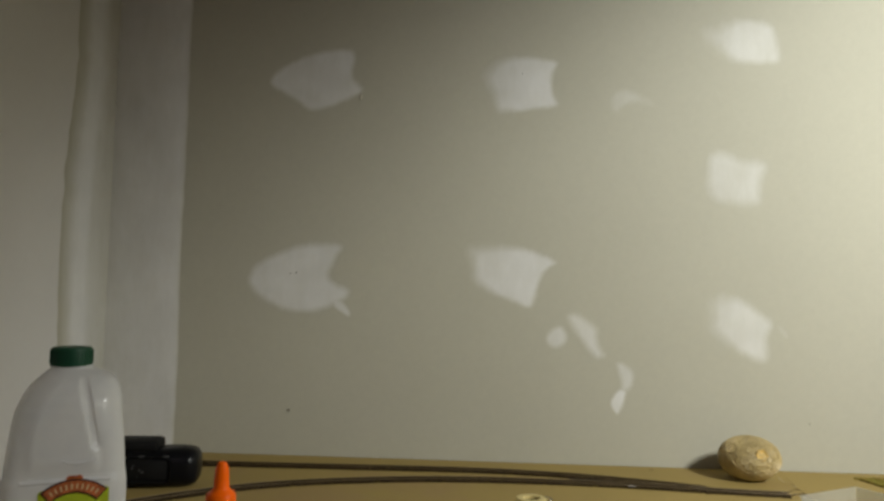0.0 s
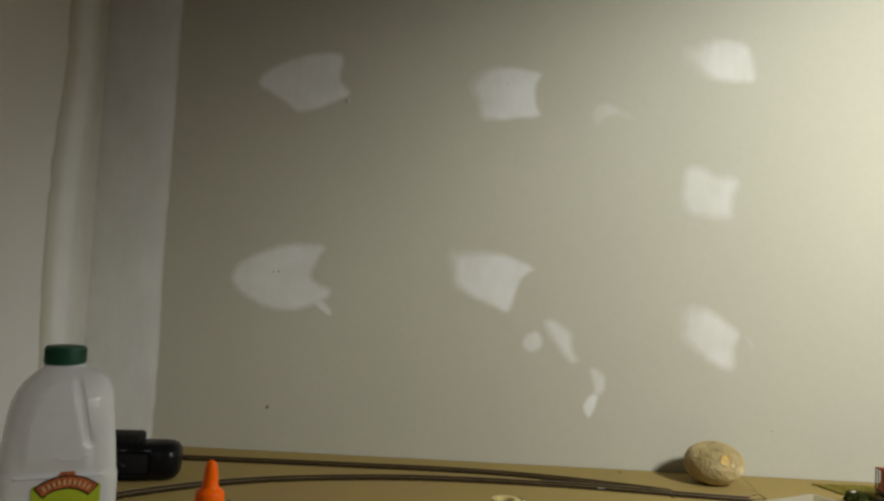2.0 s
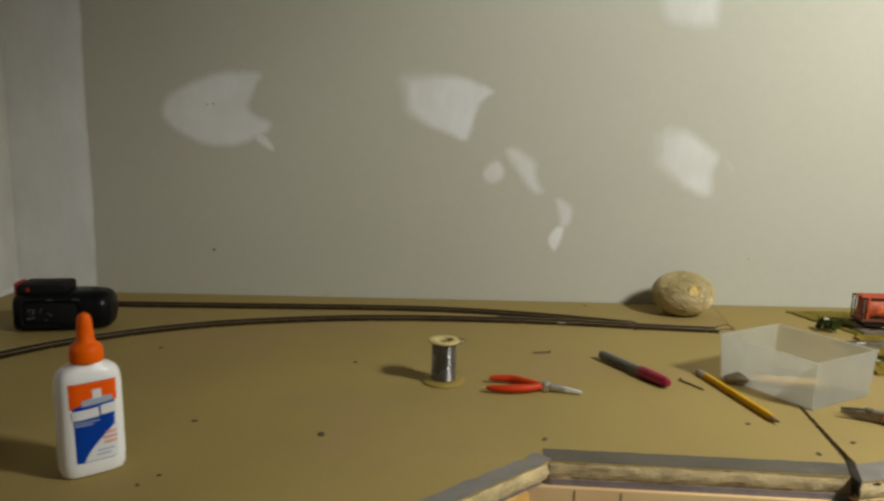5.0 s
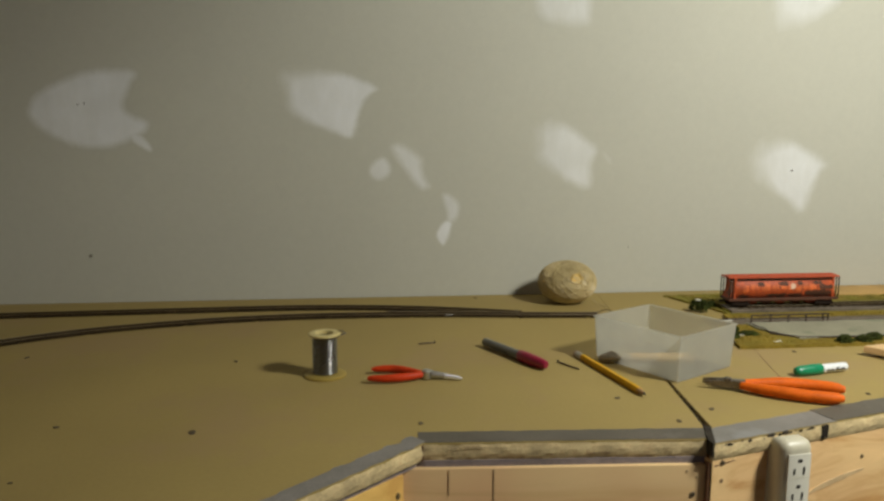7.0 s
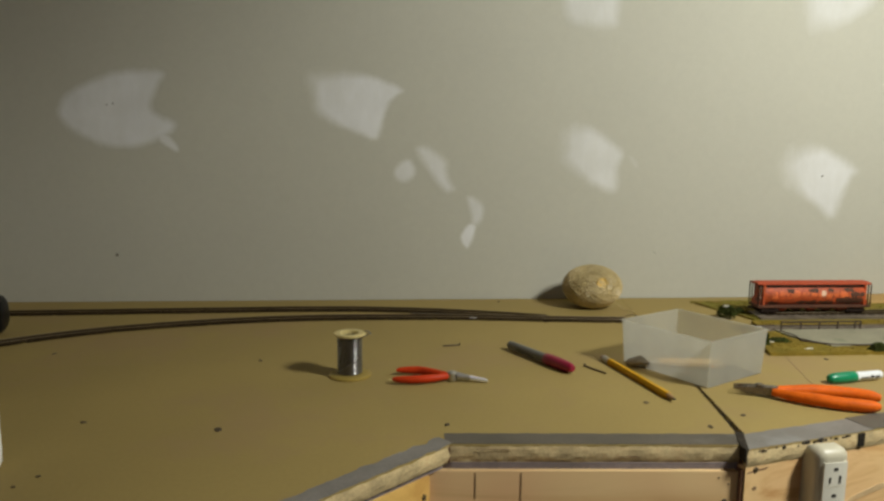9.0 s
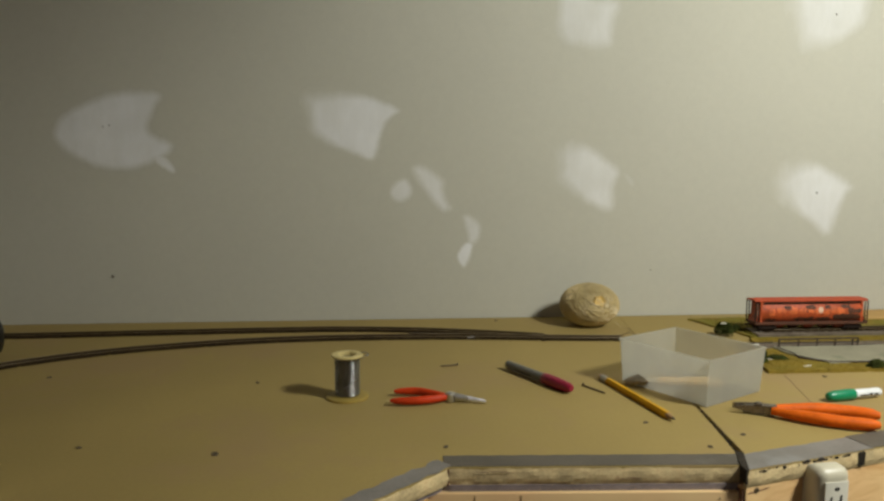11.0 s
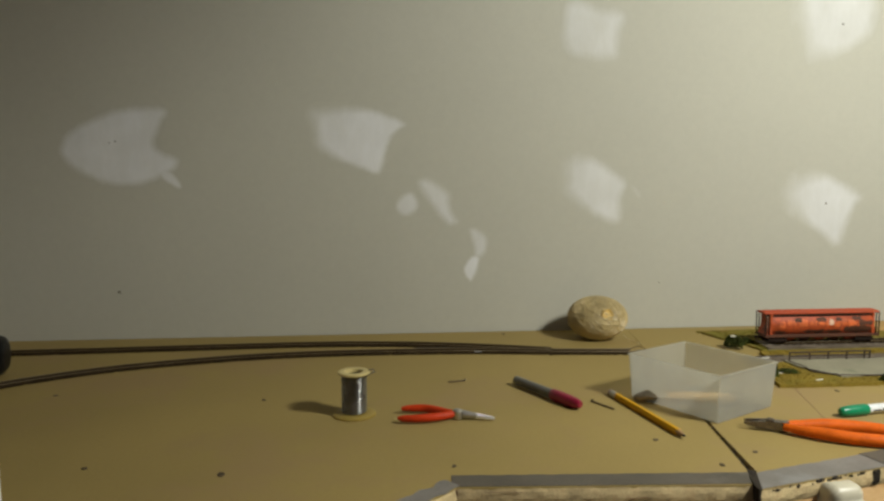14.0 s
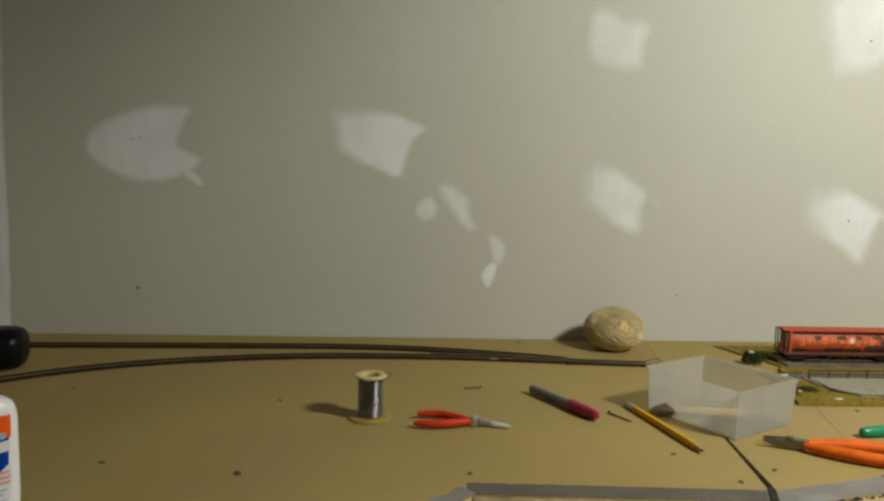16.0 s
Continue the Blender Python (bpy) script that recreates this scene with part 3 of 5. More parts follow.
def rough_edge(a, b, z0, z1, inward, seed):
    """The broken, fibrous edge of a board: a thin uneven slab before it."""
    bm = bmesh.new()
    d = b - a
    k, rows = max(2, int(d.length / 0.004)), 5
    grid = []
    for i in range(k + 1):
        p = a + d * (i / k)
        col = []
        for j in range(rows + 1):
            z = z0 + (z1 - z0) * j / rows
            out = 0.0006 * noise.fractal(Vector((i * 0.4, j * 0.9, seed)), 1.0, 2.0, 4) + 0.0007 * noise.noise(Vector((i * 0.09, j * 0.2, seed + 2)))
            q = p - inward * max(-0.0004, out + 0.0022 * math.sin(math.pi * (0.12 + 0.80 * j / rows)) - 0.0006)
            col.append(bm.verts.new((q.x, q.y, z)))
        back = p + inward * 0.004
        col = [bm.verts.new((back.x, back.y, z0)), *col, bm.verts.new((back.x, back.y, z1))]
        grid.append(col)
    for u, v in zip(grid, grid[1:]):
        for j in range(len(u)):
            bm.faces.new((u[j], v[j], v[(j + 1) % len(v)], u[(j + 1) % len(u)]))
    bm.faces.new(grid[0][::-1])
    bm.faces.new(grid[-1])
    return bm


def screw_head(bench, x, y, r=0.004):
    m = Matrix.Translation((x, y, TOP)) @ Matrix.Rotation(x * 40, 4, "Z") @ Matrix.Diagonal((1.25, 0.8, 1, 1))
    bm = lathe([(r, 0.0002), (r * 0.85, 0.0010), (r * 0.4, 0.0007)], 10, m)
    part("screw", dusty(bm, 0.0004, 500, y), M["screw"], bench)


def left_bench():
    b = thing("layout_bench", (0, 0, 0), 0, "tan painted fibreboard layout bench with grey taped edges", "bench", "bench tops")
    out = [(WX + 0.002, FOOT.y), (FOOT.x, FOOT.y), (CORNER.x, CORNER.y), (S_END.x, S_END.y), *[(p.x, p.y) for p in JOINT[1:]], (WX + 0.002, 1.3385)]
    part("top_board", prism(out, TOP - LAYER, TOP), M["tan"], b, smooth=False)
    inset = [(WX + 0.002, FOOT.y + 0.004), (FOOT.x - 0.003, FOOT.y + 0.004), (CORNER.x - 0.005, CORNER.y + 0.0005), (CORNER.x + 0.002, CORNER.y - 0.0012), (S_END.x, S_END.y - 0.0012),
             *[(p.x - 0.001, p.y) for p in JOINT[2:]], (WX + 0.002, 1.3385)]
    part("plywood_base", prism(inset, TOP - LAYER - PLY, TOP - LAYER), M["grey_edge"], b, "dark grey plywood layer", False)
    nd = Vector((-DIR_D.y, DIR_D.x))
    dir_s = (S_END - CORNER).normalized()
    ns = Vector((-dir_s.y, dir_s.x))
    part("board_edge", rough_edge(FOOT, CORNER - DIR_D * 0.001, TOP - LAYER, TOP - 0.001, nd, 1.3), M["fibre"], b, "pale crumbling fibreboard edge", False)
    part("board_edge", rough_edge(CORNER, S_END, TOP - LAYER, TOP - 0.001, ns, 4.3), M["fibre"], b, "pale crumbling fibreboard edge", False)
    part("edge_tape", strip_on_edge(CORNER - dir_s * 0.004 + ns * 0.0016, S_END + dir_s * 0.011 + ns * 0.0016, 0.0240, TOP, TOP + 0.0006, ns, 0.0012, 2.0, None, lambda y: 0.5203 + 0.39 * (y - 0.693)), M["tape"], b, "grey cloth tape along the edge", False)
    part("edge_tape", strip_on_edge(FOOT, CORNER + DIR_D * 0.004, 0.0180, TOP, TOP + 0.0011, nd, 0.0045, 6.0), M["tape_pale"], b, "grey cloth tape along the edge", False)
    # splits in the worn edge
    for s, w, z in ((0.024, 0.034, 0.0036), (0.150, 0.022, 0.0100)):
        p = CORNER + dir_s * s - ns * 0.0020
        part("edge_split", dusty(tube([(p.x + w * k / 8 * dir_s.x, p.y + w * k / 8 * dir_s.y, TOP - z - 0.0004 * math.sin(k)) for k in range(9)], [0.0001, *[0.00025] * 7, 0.0001], 6), 0.0003, 300, s), M["dark_wood"], b, "dark split in the board edge")
    zf = TOP - LAYER - PLY
    a, e = CORNER - dir_s * 0.019 - ns * 0.0055, S_END - dir_s * 0.0022 - ns * 0.0055
    part("front_panel", face_board(a, e, zf - 0.14, zf, 0.018, ns), M["pine_pale"], b, "pale plywood front panel with pencil lines")
    part("front_panel", face_board(FOOT + nd * 0.002, CORNER + nd * 0.002 - DIR_D * 0.023, zf - 0.14, zf, 0.018, nd), M["pine_yellow"], b, "yellow pine front panel")
    for s, h in ((0.042, 0.026), (0.083, 0.15)):
        p = a + dir_s * s - ns * 0.0004
        part("pencil_line", face_board(p, p + dir_s * 0.0009, zf - min(h, 0.139), zf - 0.002, 0.001, ns, 0), M["pencil_mark"], b)
    for s, z in ((0.268, 0.021), (0.271, 0.004), (0.262, -0.002)):
        p = a + dir_s * s
        m = Matrix.Translation((p.x, p.y - 0.0002, zf - 0.008 - z)) @ Matrix.Rotation(radians(90), 4, "X")
        part("screw", lathe([(0.0028 if z > 0.02 else 0.0010, 0), (0.0022 if z > 0.02 else 0.0006, 0.0006)], 10, m), M["screw" if z > 0.02 else "pencil_mark"], b)
    p = CORNER + nd * 0.002 - DIR_D * 0.030
    m = Matrix.Translation((p.x, p.y, zf - 0.018)) @ Matrix.Rotation(radians(42), 4, "Z") @ Matrix.Rotation(radians(90), 4, "X") @ Matrix.Diagonal((1, 1.5, 1, 1))
    part("screw", lathe([(0.0024, -0.001), (0.002, 0.001)], 10, m), M["screw"], b)
    part("corner_crack", box((CORNER.x - 0.0012, CORNER.y - 0.0022, TOP - LAYER), (CORNER.x + 0.0006, CORNER.y + 0.002, TOP - 0.0015)), M["dark_wood"], b, smooth=False)
    # dark brown upright strip at the joint, seen end on
    part("joint_post", box((S_END.x - 0.0020, S_END.y - 0.0098, zf - 0.14), (S_END.x + 0.0008, S_END.y + 0.03, zf + 0.003)), M["dark_wood"], b, "dark brown edge of the upright strip at the joint", False)
    for x, y in ((-0.54, 0.44), (-0.54, 1.29), (-0.14, 0.46), (0.30, 0.78), (0.48, 1.28)):
        part("leg", box((x - 0.02, y - 0.02, 0.0), (x + 0.02, y + 0.02, zf), 0.002), M["pine_post"], b)
    for x, y in ((-0.211, 1.021), (-0.084, 0.782), (0.476, 0.806), (0.514, 0.737), (0.401, 1.312), (0.047, 0.757), (0.051, 0.979), (0.262, 0.757)):
        screw_head(b, x, y, 0.0044 if abs(x - 0.047) < 0.001 else 0.0027)
    for x, y in ((-0.085, 0.648), (-0.074, 0.666)):
        screw_head(b, x, y, 0.0016)
    return b


def right_bench():
    b = thing("layout_bench", (0, 0, 0), 0, "tan painted fibreboard bench section under the model scenery", "bench", "bench tops")
    gap = 0.0036
    far = R_START + DIR_R * 0.62
    out = [(R_START.x, R_START.y), (far.x, far.y), (1.62, far.y), (1.62, 1.3385), (JOINT[3].x + 0.0006, JOINT[3].y), (0.5805, 1.040), (JOINT[2].x + gap, JOINT[2].y), (JOINT[1].x + 0.007, JOINT[1].y)]
    part("top_board", prism(out, TOP - LAYER, TOP), M["tan"], b, smooth=False)
    nr = Vector((-DIR_R.y, DIR_R.x))
    cut = R_START + DIR_R * 0.1315
    part("plywood_base", prism([(R_START.x + 0.001, R_START.y + 0.003), (far.x, far.y + 0.003), (1.62, far.y + 0.003), (1.62, 1.3385), (JOINT[3].x + gap, 1.3385), (JOINT[2].x + gap, JOINT[2].y)],
                               TOP - LAYER - PLY, TOP - LAYER), M["pine_pale"], b, smooth=False)
    part("board_edge", rough_edge(R_START, cut, TOP - LAYER, TOP - 0.001, nr, 9.3), M["fibre"], b, "pale crumbling fibreboard edge", False)
    part("board_edge", rough_edge(cut + DIR_R * 0.006, far, TOP - LAYER, TOP - 0.001, nr, 12.1), M["fibre"], b, "pale crumbling fibreboard edge", False)
    part("edge_tape", strip_on_edge(R_START + nr * 0.001, R_START + DIR_R * 0.152, 0.0295, TOP, TOP + 0.0006, nr, 0.0016, 3.0, lambda y: 0.5236 + 0.38 * (y - 0.6818)), M["tape_pale"], b, "grey cloth tape along the edge", False)
    part("edge_tape", strip_on_edge(R_START + DIR_R * 0.150 + nr * 0.001, far, 0.030, TOP, TOP + 0.0011, nr, 0.0014, 8.0), M["tape"], b, "grey cloth tape along the edge", False)
    # crumbs of torn board hanging below the tape
    rng = random.Random(21)
    s = 0.014
    while s < 0.126:
        r = rng.uniform(0.0007, 0.0023)
        p = R_START + DIR_R * s - nr * 0.0004
        m = Matrix.Translation((p.x, p.y, TOP - rng.uniform(0.0010, 0.0035))) @ Matrix.Rotation(radians(15), 4, "Z") @ Matrix.Diagonal((rng.uniform(1.0, 2.4), 0.6, rng.uniform(0.5, 1.0), 1))
        part("torn_tape_edge", dusty(lathe([(r * 0.3, -r), (r, -r * 0.3), (r * 0.9, r * 0.5), (r * 0.3, r)], 7, m), r * 0.4, 600, s), M["soot"], b)
        s += rng.uniform(0.003, 0.011)
    zf = TOP - LAYER - PLY
    part("front_panel", face_board(R_START + nr * 0.0002, far + nr * 0.0002, zf - 0.16, zf + 0.0056, 0.018, nr, 0.0005), M["pine"], b, "knotty yellow pine front panel")
    p = cut + nr * 0.0005
    part("dark_knot", dusty(prism([(p.x - 0.0010, p.y - 0.0030), (p.x + 0.0070, p.y - 0.0012), (p.x + 0.0060, p.y + 0.006), (p.x - 0.002, p.y + 0.005)], TOP - 0.0135, TOP - 0.0012), 0.001, 300), M["soot"], b)
    for s, z, r in ((0.0115, 0.0078, 0.0028), (0.19, 0.03, 0.002)):
        q = R_START + DIR_R * s + nr * 0.0002
        m = Matrix.Translation((q.x, q.y, TOP - LAYER + 0.004 - z)) @ Matrix.Rotation(radians(15), 4, "Z") @ Matrix.Rotation(radians(90), 4, "X")
        part("screw", lathe([(r, -0.0005), (r * 0.9, 0.0008), (r * 0.4, 0.0012)], 10, m), M["screw"], b)
    q = R_START + DIR_R * 0.0115 + nr * 0.0004
    m = Matrix.Translation((q.x, q.y, TOP - LAYER - 0.0212)) @ Matrix.Rotation(radians(15), 4, "Z") @ Matrix.Rotation(radians(90), 4, "X")
    part("filled_screw_hole", dusty(lathe([(0.0022, -0.0005), (0.0019, 0.0006), (0.0008, 0.0009)], 10, m), 0.0004, 400), M["pencil_mark"], b)
    pts = [R_START + DIR_R * (0.0015 + 0.0022 * i) for i in range(12)]
    part("panel_split", dusty(tube([(p.x, p.y, TOP - LAYER - 0.0058 + 0.00022 * i) for i, p in enumerate(pts)], [0.0002, *[0.0005] * 10, 0.0002], 6), 0.0003, 300), M["dark_wood"], b, "dark split beside the screw")
    # a dried smear of pale glue, drawn along the grain of the panel
    rng = random.Random(77)
    bm = bmesh.new()
    rows = []
    for i in range(25):
        q = R_START + DIR_R * (0.112 + 0.0034 * i) - nr * 0.0003
        mid, half = TOP - 0.0715 + 0.0009 * i - 0.00001 * i * i, 0.0026 * math.sin(math.pi * (i + 0.5) / 25) + 0.0007
        rows.append([Vector((q.x, q.y, mid - half * rng.uniform(0.7, 1.2))), Vector((q.x, q.y, mid + half * rng.uniform(0.7, 1.2))),
                     Vector((q.x + nr.x * 0.0012, q.y + nr.y * 0.0012, mid + half)), Vector((q.x + nr.x * 0.0012, q.y + nr.y * 0.0012, mid - half))])
    part("glue_smear", add_rings(bm, rows), M["smear"], b, "dried pale glue smear on the pine")
    for x, y in ((0.561, 0.765), (0.752, 0.791), (0.765, 0.95)):
        screw_head(b, x, y, 0.0027)
    for x, y in ((0.60, 0.76), (1.2, 0.92), (1.56, 1.28), (0.70, 1.28)):
        part("leg", box((x - 0.02, y - 0.02, 0.0), (x + 0.02, y + 0.02, zf), 0.002), M["pine_post"], b)
    # pencilled guide line on the top
    a, c = Vector((0.722, 0.976)), Vector((0.684, 0.838))
    n = Vector((0.0004, 0.0001))
    part("pencil_line", prism([(a.x - n.x, a.y), (a.x + n.x, a.y), (c.x + n.x, c.y), (c.x - n.x, c.y)], TOP, TOP + 0.0003), M["pencil_mark"], b, smooth=False)
    return b


def joint_gap():
    """Dark filler sunk in the crack between the two bench tops, spilling over at the front."""
    w = 0.0036
    bm = prism([(JOINT[1].x - 0.001, JOINT[1].y), (JOINT[1].x + 0.0085, JOINT[1].y), (JOINT[2].x + w, JOINT[2].y), (JOINT[3].x + w, JOINT[3].y), (JOINT[3].x, JOINT[3].y), (JOINT[2].x, JOINT[2].y)], TOP - 0.014, TOP - 0.005)
    ob = link_mesh("crack_filler", bm, M["soot"], False)
    tagged(ob, "dark crumbly filler in the crack between bench tops", "crack filler", kind="structure")
    bm = prism([(0.5208, 0.6945), (0.5205, 0.6796), (0.5235, 0.6812), (0.5385, 0.7205), (0.5322, 0.7235)], TOP - 0.012, TOP + 0.0013)
    bmesh.ops.subdivide_edges(bm, edges=bm.edges[:], cuts=3, use_grid_fill=True)
    part("filler_lump", dusty(bm, 0.0011, 160, 2.0), M["soot"], ob)
    # loose crumbs along both lips of the crack
    rng = random.Random(31)
    bm = bmesh.new()
    for _ in range(70):
        k = rng.random()
        p = JOINT[1].lerp(JOINT[2], k) + Vector((rng.uniform(-0.0012, 0.0062 - 0.0014 * k), 0))
        r = rng.uniform(0.0005, 0.0014)
        m = Matrix.Translation((p.x, p.y, TOP - 0.0004)) @ Matrix.Rotation(rng.uniform(0, 3), 4, "Z") @ Matrix.Diagonal((r, r * rng.uniform(0.8, 2.2), r * 0.5, 1))
        bmesh.ops.create_icosphere(bm, subdivisions=1, radius=1.0, matrix=m)
    tagged(part("crumbs", bm, M["soot"], ob, "dark crumbs along the crack", False), kind="stuff")


left_bench()
right_bench()
joint_gap()


# ---- the track ----
def offset_path(pts, d):
    out = []
    for i, p in enumerate(pts):
        t = (pts[min(i + 1, len(pts) - 1)] - pts[max(i - 1, 0)]).normalized()
        out.append(p + Vector((-t.y, t.x, 0)) * d)
    return out


def rail_mesh(pts, z0):
    """A small flanged rail along the points."""
    prof = ((-0.0011, 0.0), (0.0011, 0.0), (0.0004, 0.0006), (0.0004, 0.0016), (0.0006, 0.0021), (-0.0006, 0.0021), (-0.0004, 0.0016), (-0.0004, 0.0006))
    rings = []
    for i, p in enumerate(pts):
        t = (pts[min(i + 1, len(pts) - 1)] - pts[max(i - 1, 0)]).normalized()
        s = Vector((-t.y, t.x, 0))
        rings.append([p + s * u + Vector((0, 0, z0 + v)) for u, v in prof])
    return add_rings(bmesh.new(), rings)


def ties_mesh(pts, pitch, wide, half, z0, tall):
    """Crossties at even pitch along the points, tied by two thin stringers."""
    bm = bmesh.new()
    acc = pitch
    for a, b in zip(pts, pts[1:]):
        acc += (b - a).length
        if acc >= pitch:
            acc -= pitch
            t = (b - a).normalized()
            m = Matrix.Translation(a) @ Matrix.Rotation(math.atan2(t.y, t.x), 4, "Z")
            add_box(bm, (-wide / 2, -half, z0), (wide / 2, half, z0 + tall), 0, m)
    return bm


def model_track(name, ctrl, label, extra_rails=()):
    tr = thing(name, (0, 0, TOP), 0, label, "model railway track", "tracks")
    pts = smooth_path([(x, y, 0) for x, y in ctrl], 0.004)
    ob = part("crosstie_ladder", ties_mesh(pts, 0.0042, 0.0028, 0.0138, 0.0, 0.0020), M["tie"], tr, "dark brown plastic ladder of crossties", False)
    tagged(ob, kind="stuff")
    for d in (-0.0083, 0.0083):
        rail = part("rail", rail_mesh(offset_path(pts, d), 0.0022), M["rail"], tr)
        part("rail_head", tube([p + Vector((0, 0, 0.0041)) for p in offset_path(pts, d)], 0.0007, 6), M["rail_top"], rail, "worn rail head, paler to hold its highlight")
    # thin web that carries the ties between the rails
    for d in (-0.0083, 0.0083):
        part("tie_web", rail_mesh([p + Vector((0, 0, -0.0004)) for p in offset_path(pts, d)][::3], 0.0004), M["tie"], tr)
    return tr


FRONT = ((-0.545, 0.56), (-0.522, 0.68), (-0.478, 0.80), (-0.400, 0.965), (-0.310, 1.062), (-0.190, 1.135), (-0.040, 1.180), (0.085, 1.197), (0.220, 1.199), (0.344, 1.192), (0.480, 1.175), (0.575, 1.166))
BACK = ((-0.470, 1.246), (-0.351, 1.248), (-0.100, 1.256), (0.080, 1.260), (0.200, 1.252), (0.300, 1.234), (0.400, 1.206), (0.455, 1.187))
curve_track = model_track("curved_track", FRONT, "curved model railway track with nickel rails on the bench")
model_track("branch_track", BACK, "model railway track running close along the wall")


def turnout_fittings():
    """Frog, guard rails and throw bar where the branch meets the curve."""
    part("frog", prism([(0.245, 1.212), (0.330, 1.203), (0.332, 1.206), (0.250, 1.220)], 0.0022, 0.0040), M["rail"], curve_track, "dull metal switch frog", False)
    part("guard_rail", rail_mesh([Vector((0.25 + 0.01 * i, 1.2045 - 0.0006 * i, 0)) for i in range(7)], 0.0022), M["rail"], curve_track)
    part("guard_rail", rail_mesh([Vector((0.27 + 0.01 * i, 1.2335 - 0.0025 * i, 0)) for i in range(6)], 0.0022), M["rail"], curve_track)
    part("throw_bar", box((0.447, 1.160, 0.0006), (0.452, 1.205, 0.0036), 0.0003), M["tie"], curve_track)
    part("joiner", box((0.335, 1.1830, 0.0022), (0.350, 1.1870, 0.0038), 0.0003), M["steel"], curve_track, "bright metal rail joiner")
    part("feeder_wire", tube(smooth_path([(0.572, 1.160, 0.003), (0.588, 1.156, 0.006), (0.600, 1.150, 0.002)], 0.004), 0.0007, 6), M["dark_steel"], curve_track)
    part("feeder_wire", tube(smooth_path([(0.572, 1.176, 0.003), (0.590, 1.178, 0.007), (0.602, 1.174, 0.002)], 0.004), 0.0006, 6), M["rail"], curve_track)


turnout_fittings()


# ---- things on the bench ----
def tea_jug():
    j = thing("plastic_jug", (-0.2852, 0.6900, TOP), 28, "empty milky plastic tea jug with a green cap and lime label", "jug")
    # height, grip-less side, grip side, half depth, corner radius: the far shoulder slopes to the neck, the grip side stays high
    prof = ((0.000, -0.0415, 0.0465, 0.0450, 0.013), (0.002, -0.0430, 0.0485, 0.0472, 0.014), (0.014, -0.0462, 0.0498, 0.0490, 0.015), (0.028, -0.0492, 0.0503, 0.0500, 0.015),
            (0.112, -0.0500, 0.0505, 0.0505, 0.015), (0.1215, -0.0498, 0.0500, 0.0500, 0.015), (0.1255, -0.0487, 0.0490, 0.0482, 0.016), (0.150, -0.0466, 0.0474, 0.0464, 0.018),
            (0.168, -0.0448, 0.0456, 0.0446, 0.020), (0.180, -0.0428, 0.0446, 0.0430, 0.022), (0.1905, -0.0388, 0.0438, 0.0405, 0.022), (0.1985, -0.0340, 0.0422, 0.0368, 0.022), (0.2050, -0.0282, 0.0392, 0.0325, 0.021),
            (0.2095, -0.0235, 0.0345, 0.0268, 0.018), (0.2130, -0.0200, 0.0260, 0.0205, 0.016), (0.2155, -0.0172, 0.0190, 0.0172, 0.0165), (0.2220, -0.0165, 0.0165, 0.0165, 0.0163))
    steps = []
    for lo, hi in zip(prof, prof[1:]):
        k = max(1, int((hi[0] - lo[0]) / 0.0025))
        steps += [[a + (b - a) * q / k for a, b in zip(lo, hi)] for q in range(k)]
    steps.append(prof[-1])
    rings = []
    for z, left, right, deep, r in steps:
        base = rounded_rect(right - left, deep * 2, min(r, deep - 0.0002, (right - left) / 2 - 0.0002), 6)
        ring = []
        for q, p in enumerate(base):
            e = base[(q + 1) % len(base)]
            n = 26 if (q + 1) % 7 == 0 else 1
            for m in range(n):
                x, y = p[0] + (e[0] - p[0]) * m / n + (left + right) / 2, p[1] + (e[1] - p[1]) * m / n
                side = math.copysign(1.0, y)
                if abs(y) > 0.012:
                    # the arched bulge of the shoulder, and the finger recess that parts the grip from the body
                    u = math.hypot((x + 0.002) / 0.027, max(0.0, z - 0.150) / 0.062) if z > 0.150 else abs(x + 0.002) / 0.027
                    bulge = max(0.0, min(1.0, (1.12 - u) / 0.22)) * max(0.0, min(1.0, (z - 0.126) / 0.012)) * max(0.0, min(1.0, (0.214 - z) / 0.010))
                    g = 0.0120 + 0.0110 * (0.203 - z) / 0.050
                    slot = math.exp(-((x - g) / 0.0036) ** 4) * max(0.0, min(1.0, (z - 0.147) / 0.006)) * max(0.0, min(1.0, (0.209 - z) / 0.007))
                    y += side * (0.0030 * bulge - 0.0038 * slot)
                ring.append(Vector((x, y, z)))
        rings.append(ring)
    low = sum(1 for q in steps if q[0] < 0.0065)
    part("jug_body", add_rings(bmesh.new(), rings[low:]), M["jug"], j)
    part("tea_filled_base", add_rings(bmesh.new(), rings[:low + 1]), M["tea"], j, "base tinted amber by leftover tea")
    # moulded panel line above the label
    part("ridge_and_glint", tube(smooth_path([(-0.034, -0.0492, 0.1225), (0.0, -0.0498, 0.1228), (0.036, -0.0490, 0.1222)], 0.006), 0.0019, 8), M["jug"], j)
    # raised crescent added in the shape of a highlight on the shoulder
    part("ridge_and_glint", tube(smooth_path([(-0.008, -0.0478, 0.1415), (0.008, -0.0484, 0.1370), (0.024, -0.0476, 0.1400)], 0.005), [0.0006, *[0.0024] * 8, 0.0006], 8), M["jug"], j)
    cap = part("cap", lathe([(0.0164, 0.2170), (0.0177, 0.2176), (0.0181, 0.2196), (0.0178, 0.2328), (0.0166, 0.2345), (0.0126, 0.2350)], 36), M["cap_green"], j, "dark green screw cap")
    for i in range(36):
        a = 2 * math.pi * i / 36
        part("cap_rib", box((0.0173, -0.0005, 0.2200), (0.0184, 0.0005, 0.2320), 0), M["cap_green"], cap, smooth=False).matrix_local = Matrix.Rotation(a, 4, "Z")
    y = -0.0513
